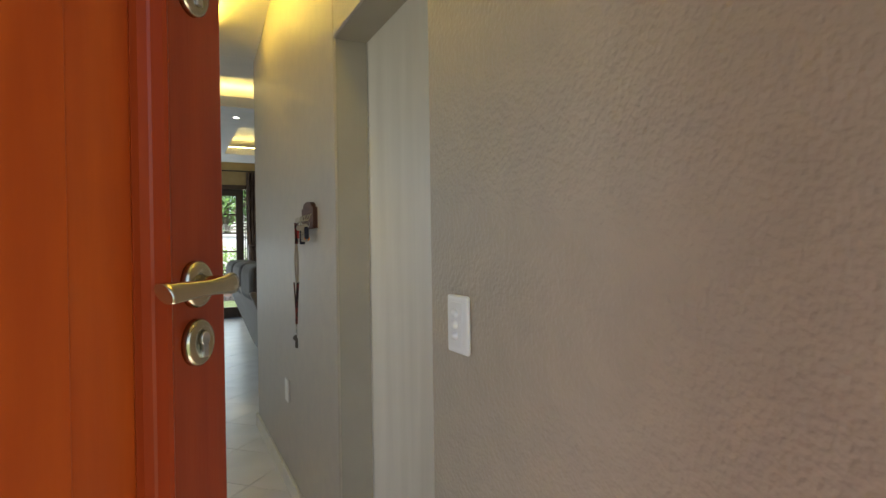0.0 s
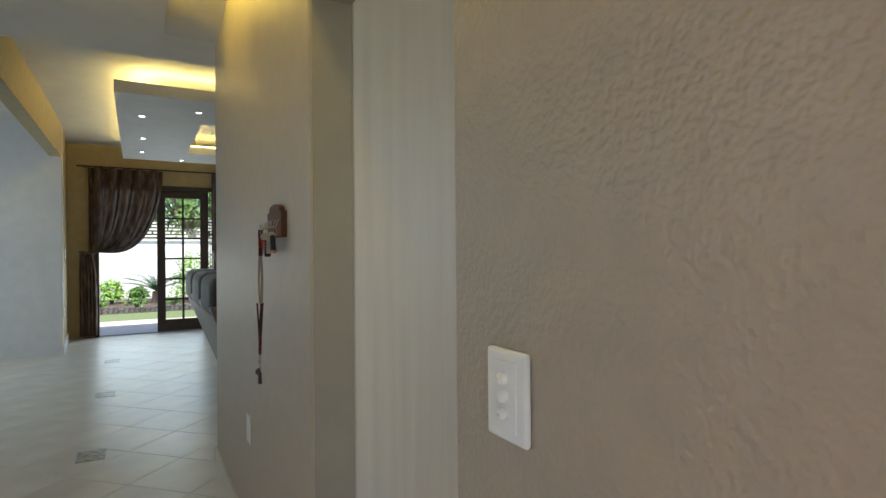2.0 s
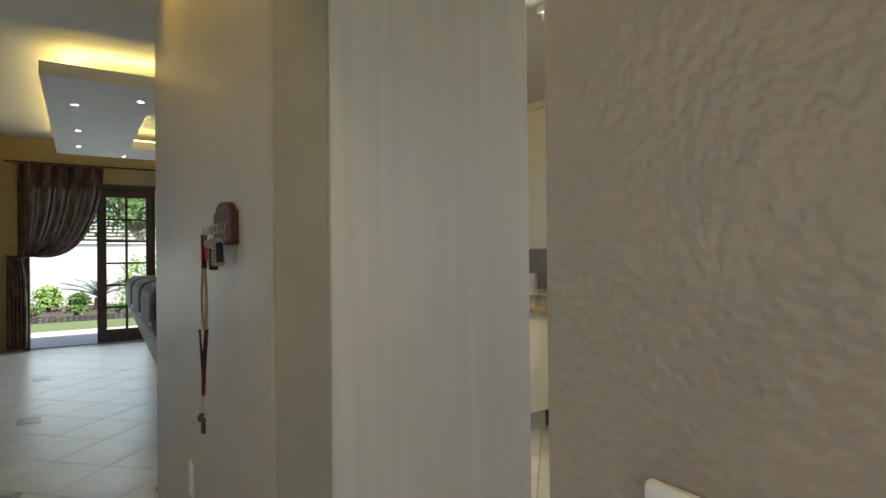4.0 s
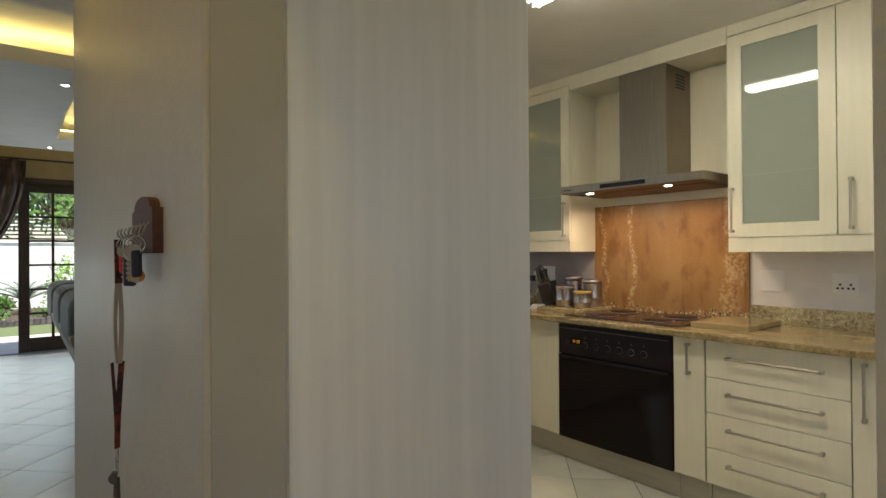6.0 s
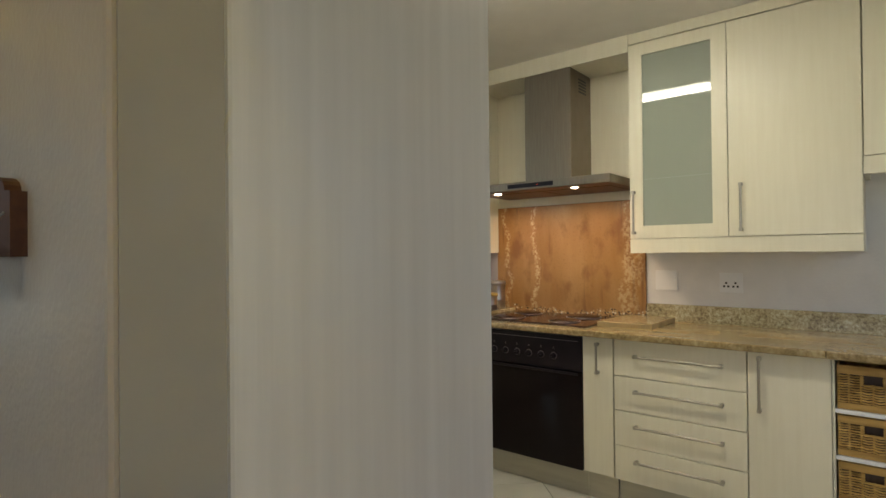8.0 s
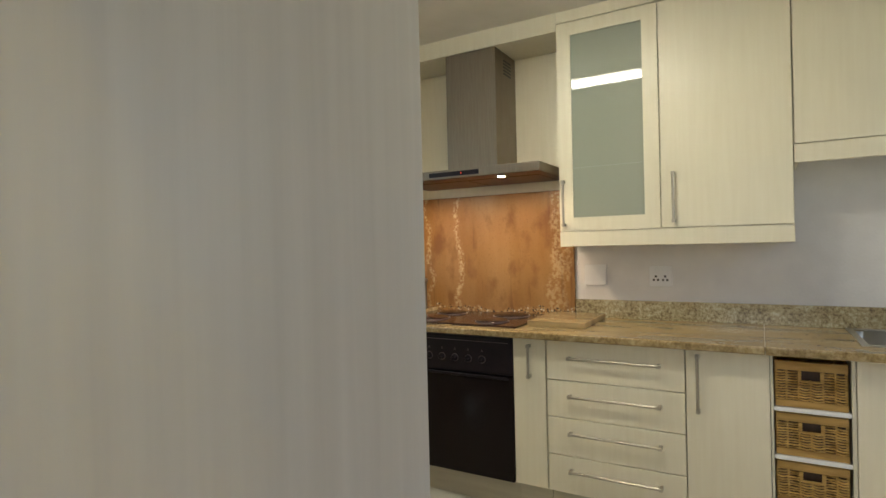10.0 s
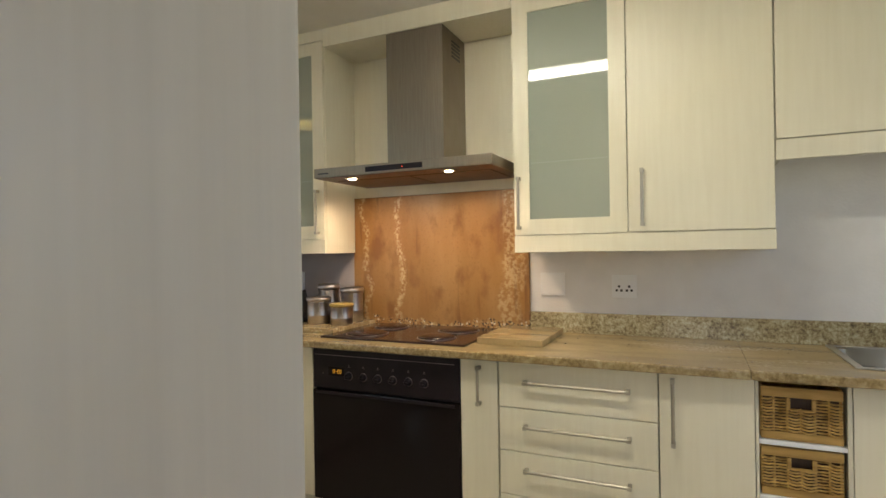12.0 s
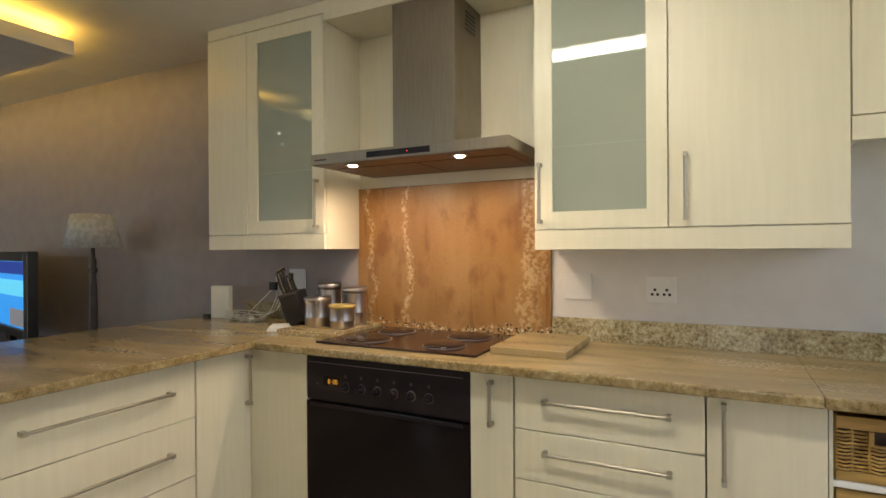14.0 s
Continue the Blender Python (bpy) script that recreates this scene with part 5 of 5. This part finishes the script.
for k in range(3):
    y0 = SY0 + 0.07 + k * (SY1 - SY0 - 0.14) / 3
    bm = box(bmesh.new(), 0.015, 0.31, y0 + 0.002, y0 + (SY1 - SY0 - 0.14) / 3 - 0.002, 0.76, 1.06, 0.10, 6)
    part("headrest", bm, LEATHER, t, "padded dark leather headrest")
    part("seat_cushion", box(bmesh.new(), 0.32, 0.98, y0 + 0.005, y0 + (SY1 - SY0 - 0.14) / 3 - 0.005, 0.22, 0.48, 0.05, 3), LEATHER, t)
for y0 in (SY0, SY1 - 0.17):
    part("armrest", box(bmesh.new(), 0.34, 1.0, y0, y0 + 0.17, 0.06, 0.66, 0.05, 3), LEATHER, t)
part("base", boxes((0.40, 0.95, SY0 + 0.1, SY1 - 0.1, 0.0, 0.22), bevel=0.02), SOFA_GREY, t)

# television corner
t = thing("tv_bench", "low dark wooden television bench against the wall", "bench", (2.7, 6.8, 0))
part("body", boxes((2.38, 2.96, 5.55, 7.9, 0.06, 0.62), bevel=0.006), DARK_WOOD, t)
part("foot", boxes((2.42, 2.92, 5.6, 7.85, 0, 0.06)), BLACK, t)
t = thing("television", "black flat television showing a bright blue picture", "television", (2.6, 6.85, 0.62))
TM = Matrix.Translation((2.615, 6.46, 0)) @ Matrix.Rotation(radians(-12), 4, 'Z')


def tpart(name, bm, mat, label="", parent=None):
    bm.transform(TM)
    return part(name, bm, mat, parent or t, label)


tpart("bezel", boxes((-0.03, 0.03, 0, 0.09, 0.68, 1.255), (-0.03, 0.03, 0.945, 1.0, 0.68, 1.255), (-0.03, 0.03, 0.09, 0.945, 0.68, 0.735), (-0.03, 0.03, 0.09, 0.945, 1.19, 1.255), (0.0, 0.03, 0.09, 0.945, 0.735, 1.19), bevel=0.004), BLACK, "glossy black bezel")
tpart("stand", boxes((-0.08, 0.08, 0.35, 0.65, 0.622, 0.635), (-0.02, 0.02, 0.45, 0.55, 0.635, 0.68)), BLACK)
SCREEN = material("tv_screen_blue", (0.03, 0.32, 0.85), 0.2, emit=0.42)
SCREEN2 = material("tv_screen_cyan", (0.10, 0.55, 0.80), 0.2, emit=0.5)
SCREEN3 = material("tv_screen_navy", (0.02, 0.06, 0.35), 0.2, emit=0.3)
SCREEN4 = material("tv_screen_grey", (0.25, 0.25, 0.27), 0.2, emit=0.3)
sc = tpart("screen", boxes((-0.006, 0.0, 0.09, 0.945, 0.735, 1.19)), SCREEN, "glowing blue screen")
tpart("screen_patch", boxes((-0.008, -0.006, 0.09, 0.15, 0.745, 1.10)), SCREEN2, "cyan picture area", sc)
tpart("screen_patch", boxes((-0.008, -0.006, 0.15, 0.94, 0.95, 1.06)), SCREEN2, "cyan picture area", sc)
tpart("screen_patch", boxes((-0.008, -0.006, 0.093, 0.94, 1.10, 1.185)), SCREEN3, "navy picture area", sc)
tpart("screen_patch", boxes((-0.008, -0.006, 0.16, 0.5, 0.745, 0.86)), SCREEN4, "grey picture area", sc)

LX, LY = 2.70, 5.955
t = thing("table_lamp", "table lamp with patterned grey shade and turned dark stem", "table lamp", (LX, LY, 0.62))
part("stem", turned(bmesh.new(), [(0.075, 0), (0.075, 0.02), (0.03, 0.035), (0.020, 0.06), (0.022, 0.10), (0.024, 0.18), (0.024, 0.30), (0.021, 0.42), (0.016, 0.49), (0.027, 0.515), (0.016, 0.54), (0.020, 0.57), (0.012, 0.60), (0.011, 0.70)], (LX, LY, 0.62), 24), LAMP_WOOD, t)
part("shade", turned(bmesh.new(), [(0.160, 0.655), (0.118, 0.862), (0.115, 0.862), (0.157, 0.655), (0.160, 0.655)], (LX, LY, 0.62), 40), LAMP_CLOTH, t, "patterned silver-grey fabric shade")
bm = bmesh.new()
for a in (0, 2.1, 4.2):
    tube(bm, [(LX, LY, 1.31), (LX + 0.12 * math.cos(a), LY + 0.12 * math.sin(a), 1.46)], 0.002, 5)
part("shade_frame", bm, STEEL, t)

# garden doors, rod and curtain
t = thing("door_garden", "dark wooden glazed garden door leaf, standing shut", "door", (0.25, LIVE_END + 0.08, 0), kind="structure")
t.name = "door_garden"


def leaf(x0, x1, y, owner):
    st = 0.115
    part("stile", boxes((x0, x0 + st, y, y + 0.045, 0.01, 2.184), bevel=0.003), DARK_WOOD, owner)
    part("stile", boxes((x1 - st, x1, y, y + 0.045, 0.01, 2.184), bevel=0.003), DARK_WOOD, owner)
    part("rail", boxes((x0 + st, x1 - st, y, y + 0.045, 0.01, 0.19), bevel=0.003), DARK_WOOD, owner)
    part("rail", boxes((x0 + st, x1 - st, y, y + 0.045, 2.07, 2.184), bevel=0.003), DARK_WOOD, owner)
    xm = (x0 + x1) / 2
    part("glazing_bar", boxes((xm - 0.016, xm + 0.016, y + 0.008, y + 0.038, 0.19, 2.07)), DARK_WOOD, owner)
    zs = [0.19 + (2.07 - 0.19) * k / 6 for k in range(7)]
    for z in zs[1:-1]:
        part("glazing_bar", boxes((x0 + st, x1 - st, y + 0.008, y + 0.038, z - 0.014, z + 0.014)), DARK_WOOD, owner)
    for a, b in zip(zs, zs[1:]):
        for p, q in ((x0 + st, xm - 0.016), (xm + 0.016, x1 - st)):
            o = part("pane", boxes((p, q, y + 0.020, y + 0.024, a + 0.014, b - 0.014)), CLEAR, owner, "clear glass pane")
            o.visible_shadow = False


leaf(-0.125, 0.600, LIVE_END + 0.06, t)
fr = thing("door_frame_garden", "dark wooden frame of the garden doors", "door frame", (0, LIVE_END + 0.1, 0), kind="structure")
part("jamb", boxes((DOOR_L, DOOR_L + 0.05, LIVE_END - 0.01, LIVE_END + 0.16, 0, DOOR_T)), DARK_WOOD, fr)
part("jamb", boxes((DOOR_R - 0.05, DOOR_R, LIVE_END - 0.01, LIVE_END + 0.16, 0, DOOR_T)), DARK_WOOD, fr)
part("head", boxes((DOOR_L, DOOR_R, LIVE_END - 0.012, LIVE_END + 0.16, DOOR_T - 0.06, DOOR_T + 0.01)), DARK_WOOD, fr)
gate = thing("security_gate", "black steel trellis security gate folded to one side", "gate", (0.64, LIVE_END + 0.03, 0))
for k in range(4):
    part("bar", boxes((0.585 + k * 0.028, 0.597 + k * 0.028, LIVE_END - 0.03, LIVE_END - 0.015, 0.01, 2.17)), BLACK, gate)
for k in range(12):
    for s in (0, 1):
        part("lattice_bar", tube(bmesh.new(), [(0.585 + 0.095 * s, LIVE_END - 0.022, 0.12 + k * 0.17), (0.68 - 0.095 * s, LIVE_END - 0.022, 0.20 + k * 0.17)], 0.004, 6), BLACK, gate)

rod = thing("curtain_rod", "thin dark metal curtain rod above the garden doors", "curtain rod", (-0.2, LIVE_END - 0.1, 2.47))
part("rod", tube(bmesh.new(), [(-1.14, LIVE_END - 0.10, 2.475), (0.95, LIVE_END - 0.10, 2.475)], 0.011, 10), BLACK, rod)
for x in (-1.05, 0.85):
    part("bracket", boxes((x - 0.01, x + 0.01, LIVE_END - 0.10, LIVE_END, 2.462, 2.474)), BLACK, rod)


def curtain(name, label, left, right, tie_x, tie_z, tie_w, hem, sag):
    """A heavy curtain, gathered aside by a tie at one edge."""
    bm = bmesh.new()
    nu, nv = 130, 60
    grid = []
    for j in range(nv + 1):
        v = j / nv
        z = 2.46 - v * (2.46 - hem)
        row = []
        for i in range(nu + 1):
            u = i / nu
            x0 = left + (right - left) * u
            if z > tie_z:
                s = (2.46 - z) / (2.46 - tie_z)
                zz = z - sag * u * math.sin(math.pi * s ** 1.6)
                pull = s ** 2.3 * u ** 0.5
                x = x0 * (1 - pull) + (tie_x + tie_w * u) * pull
            else:
                s = (tie_z - z) / (tie_z - hem)
                zz = z
                x = tie_x + (tie_w + 0.05 * min(1, s * 4)) * (u - 0.1)
            amp = 0.026 + 0.026 * min(1, max(0, (z - tie_z) / 0.5))
            y = LIVE_END - 0.10 + amp * math.sin(u * 2 * math.pi * 5.5 + 0.5 * math.sin(5 * v)) + 0.010 * math.sin(u * 47 + v * 6)
            row.append(bm.verts.new((x, y, zz)))
        grid.append(row)
    for a, b in zip(grid, grid[1:]):
        for k in range(nu):
            bm.faces.new((a[k], a[k + 1], b[k + 1], b[k])).smooth = True
    t = thing(name, label, "curtain", ((left + right) / 2, LIVE_END - 0.1, hem))
    o = part("cloth", bm, CURTAIN, t)
    m = o.modifiers.new("thickness", 'SOLIDIFY')
    m.thickness = 0.006
    part("tie_back", tube(bmesh.new(), [(tie_x + (tie_w + 0.03) * k / 10 - 0.02, LIVE_END - 0.10 - 0.055 * math.sin(math.pi * k / 10), tie_z - 0.015 * math.sin(math.pi * k / 10)) for k in range(11)], 0.020, 8), CURTAIN, t)
    return t


curtain("curtain", "dark brown patterned curtain tied back at one side", -1.00, -0.045, -1.09, 1.24, 0.17, 0.04, 0.30)
curtain("curtain", "dark brown patterned curtain bunched beside the doors", 0.64, 0.92, 0.68, 1.24, 0.16, 0.06, 0.04)
t = thing("light_switch", "small white light switch on the yellow-lit wall", "light switch", (-1.18, 9.6, 1.2))
part("plate", box(bmesh.new(), -1.214, -1.204, 9.69, 9.76, 1.16, 1.28, 0.002, 1), WHITE_PLASTIC, t)

t = thing("blank_plate", "small white plate low on the yellow-lit wall", "wall plate", (-1.18, 9.5, 0.43))
part("plate", box(bmesh.new(), -1.201, -1.191, 9.44, 9.51, 0.43, 0.54, 0.002, 1), WHITE_PLASTIC, t)

# ---- garden ----
structure("ground", boxes((-300, 300, -300, 600, -0.3, -0.10)), GRASS, "mown lawn")
structure("pavement_patio", boxes((-6, 6, LIVE_END + 0.21, 12.9, -0.28, -0.03), bevel=0.004), PATIO, "pale paved patio")
t = thing("garden_wall", "high white painted garden wall", "wall", (0, 19, 0))
part("wall", boxes((-14, 14, 18.6, 18.8, -0.12, 1.56)), GARDEN_WALL, t)
part("coping", boxes((-14, 14, 18.56, 18.84, 1.56, 1.61)), GARDEN_WALL, t)
structure("flower_bed", boxes((-10, 10, 15.2, 18.6, -0.14, -0.04)), SOIL, "dark soil of the flower bed")
post = box(bmesh.new(), -0.045, 0.045, -0.045, 0.045, -0.12, 0.09, 0.015, 1)
log_mesh = mesh_of("log", post, LOG)
edging = thing("log_edging", "row of short dark log posts along the flower bed", "edging", (0, 15.1, 0))
for k in range(90):
    o = new("log", log_mesh)
    o.location = (-4.6 + k * 0.1, 15.1 + 0.02 * math.sin(k * 1.7), random.uniform(-0.09, -0.03))
    o.parent = edging
    o.matrix_parent_inverse = edging.matrix_basis.inverted()


def shrub(x, y, r, h, mat, label, n=700, size=0.07):
    rng = random.Random(int((x + 50) * 31 + y * 7))
    t = thing("shrub", label, "shrub", (x, y, -0.04))
    bm = bmesh.new()
    for k in range(7):
        a = k * 0.9
        tube(bm, [(x, y, -0.05), (x + 0.3 * r * math.cos(a), y + 0.3 * r * math.sin(a), h * 0.4), (x + 0.7 * r * math.cos(a), y + 0.7 * r * math.sin(a), h * 0.8)], [0.02, 0.012, 0.005], 5)
    part("stem", bm, BARK, t)
    vs, fs = [], []
    for k in range(n):
        a, b = rng.uniform(0, 6.283), rng.uniform(0, 1)
        rr = r * (rng.uniform(0.35, 1.0) ** 0.6) * (0.8 + 0.25 * math.sin(3 * a + x))
        c = Vector((x + rr * math.cos(a) * math.sqrt(1 - b * b * 0.8), y + rr * math.sin(a) * math.sqrt(1 - b * b * 0.8), h * (0.08 + 0.92 * b) * rng.uniform(0.75, 1.05)))
        d = Vector((rng.gauss(0, 1), rng.gauss(0, 1), rng.gauss(0.4, 0.7))).normalized()
        s = d.orthogonal().normalized() * size * 0.35
        l = size * rng.uniform(0.7, 1.4)
        i = len(vs)
        vs += [c, c + d * l * 0.5 + s, c + d * l, c + d * l * 0.5 - s]
        fs.append((i, i + 1, i + 2, i + 3))
    me = bpy.data.meshes.new("leaves")
    me.from_pydata(vs, [], fs)
    me.materials.append(mat)
    o = new("leaves", me)
    o.parent = t
    o.matrix_parent_inverse = t.matrix_basis.inverted()
    return t


shrub(-0.95, 17.2, 0.38, 0.55, LEAF_LIGHT, "bright green leafy shrub against the white wall")
shrub(-0.35, 17.9, 0.30, 0.30, LEAF, "low green shrub in the flower bed")
shrub(-2.6, 17.4, 0.5, 0.6, LEAF, "low green shrub in the flower bed")
shrub(1.0, 17.0, 0.8, 1.25, LEAF_LIGHT, "large yellow-green shrub by the wall", 1200)
shrub(2.1, 17.2, 0.6, 0.8, LEAF_LIGHT, "large yellow-green shrub by the wall")
for k in range(8):
    shrub(-3.4 + k * 0.75, 15.6, 0.26, 0.20, LEAF, "low green border plant behind the logs", 160, 0.06)

t = thing("cycad", "dark green cycad with arching feather fronds", "palm", (0.0, 17.0, 0))
part("trunk", tube(bmesh.new(), [(0.05, 17.0, -0.05), (0.05, 17.0, 0.25)], [0.13, 0.10], 10), BARK, t)
rng = random.Random(3)
for k in range(16):
    a = k * 2.4
    up = rng.uniform(0.35, 1.15)
    L = rng.uniform(0.75, 0.95)
    bm = bmesh.new()
    spine = [(0.05 + L * s * math.cos(a) * math.cos(up * (1 - .5 * s)), 17.0 + L * s * math.sin(a) * math.cos(up * (1 - .5 * s)), 0.25 + L * s * math.sin(up) * (1 - 0.45 * s)) for s in (i / 10 for i in range(11))]
    tube(bm, spine, 0.008, 4)
    for i in range(1, 11):
        p = Vector(spine[i])
        d = (p - Vector(spine[i - 1])).normalized()
        sd = d.cross(Vector((0, 0, 1))).normalized()
        for q in range(2):
            pp = p - d * 0.04 * q
            for s in (-1, 1):
                tip = pp + sd * s * 0.17 * (1.1 - i / 12) + d * 0.09 + Vector((0, 0, 0.03))
                v = [bm.verts.new(pp + d * 0.012), bm.verts.new(pp - d * 0.012), bm.verts.new(tip)]
                bm.faces.new(v)
    part("frond", bm, PALM, t)


def tree(x, y, h, r, label):
    rng = random.Random(int(x * 13 + 400))
    t = thing("tree", label, "tree", (x, y, -0.1))
    bm = tube(bmesh.new(), [(x, y, -0.1), (x + 0.1, y, h * 0.3), (x, y + 0.1, h * 0.55)], [0.2, 0.15, 0.1], 9)
    tips = []
    for k in range(9):
        a = k * 0.8
        tip = (x + r * 0.7 * math.cos(a), y + r * 0.7 * math.sin(a), h * rng.uniform(0.55, 0.95))
        tube(bm, [(x, y, h * 0.4), ((x + tip[0]) / 2, (y + tip[1]) / 2, h * 0.6), tip], [0.08, 0.05, 0.02], 6)
        tips.append(tip)
    part("trunk", bm, BARK, t)
    vs, fs = [], []
    for k in range(2600):
        c = Vector(rng.choice(tips)) + Vector((rng.gauss(0, 1), rng.gauss(0, 1), rng.gauss(0, 0.7))) * r * 0.28
        d = Vector((rng.gauss(0, 1), rng.gauss(0, 1), rng.gauss(0, 1))).normalized()
        s = d.orthogonal().normalized() * 0.05
        i = len(vs)
        vs += [c, c + d * 0.1 + s, c + d * 0.22, c + d * 0.1 - s]
        fs.append((i, i + 1, i + 2, i + 3))
    me = bpy.data.meshes.new("crown")
    me.from_pydata(vs, [], fs)
    me.materials.append(LEAF)
    o = new("crown", me)
    o.parent = t
    o.matrix_parent_inverse = t.matrix_basis.inverted()


tree(1.2, 21.5, 4.6, 2.0, "leafy green tree behind the garden wall")
tree(4.0, 22.5, 5.0, 2.2, "leafy green tree behind the garden wall")
tree(-1.6, 23.0, 5.2, 2.3, "leafy green tree behind the garden wall")
t = thing("neighbour_house", "low neighbouring house with a dark tiled roof", "house", (0, 26, 0))
part("wall", boxes((-8, 6, 25, 32, -0.1, 1.55)), GARDEN_WALL, t)
bm = bmesh.new()
for k in range(10):
    z = 1.50 + k * 0.15
    box(bm, -8.4, 6.4, 24.4 + k * 0.4, 24.85 + k * 0.4, z, z + 0.05)
part("roof", bm, ROOF, t, "dark roof tile courses")

# ---- floor tiles ----
def tiles(x0, x1, y0, y1, size, origin, mat, gap=0.004):
    """Square tiles laid at 45 degrees, each an object of its own, cut to size along the walls."""
    s = size - gap
    me = mesh_of("tile", box(bmesh.new(), -s / 2, s / 2, -s / 2, s / 2, -0.0055, 0.0, 0.0009, 1), mat)
    c = math.cos(math.pi / 4)
    r = size * c
    own = bpy.data.objects["floor"]
    for i in range(-60, 60):
        for j in range(-60, 60):
            x = origin[0] + c * size * (i - j)
            y = origin[1] + c * size * (i + j)
            if not (x0 - r < x < x1 + r and y0 - r < y < y1 + r):
                continue
            m = pose(x, y, 0, 0, 0, 45)
            use = me
            if not (x0 + r < x < x1 - r and y0 + r < y < y1 - r):
                bm = box(bmesh.new(), -s / 2, s / 2, -s / 2, s / 2, -0.0055, 0.0)
                bm.transform(m)
                for co, no in (((x0, 0, 0), (-1, 0, 0)), ((x1, 0, 0), (1, 0, 0)), ((0, y0, 0), (0, -1, 0)), ((0, y1, 0), (0, 1, 0))):
                    bmesh.ops.bisect_plane(bm, geom=bm.verts[:] + bm.edges[:] + bm.faces[:], plane_co=co, plane_no=no, clear_outer=True)
                if len(bm.faces) < 3:
                    bm.free()
                    continue
                bm.transform(m.inverted())
                use = mesh_of("tile", bm, mat)
            o = new("tile", use)
            o.matrix_basis = m
            o.parent = own


tiles(0.062, 2.49, 0.92, 4.40, 0.330, (2.463, 4.005 - 0.2333), KITCHEN_TILE)
tiles(-2.60, 0.060, 0.55, 4.640, 0.392, (-0.178, 3.68 + 0.277), FLOOR_TILE)
tiles(-2.60, 1.60, 4.642, 10.60, 0.392, (-0.178, 3.68 + 0.277), FLOOR_TILE)
for x, y in ((-0.65, 5.10), (-0.645, 6.74), (-0.65, 8.43)):
    t = thing("floor_insert", "small patterned grey mosaic insert in the floor", "tile", (x, y, 0), "floor inserts")
    part("slab", boxes((x - 0.075, x + 0.075, y - 0.10, y + 0.10, -0.004, 0.0025), bevel=0.001), INSERT_TILE, t)
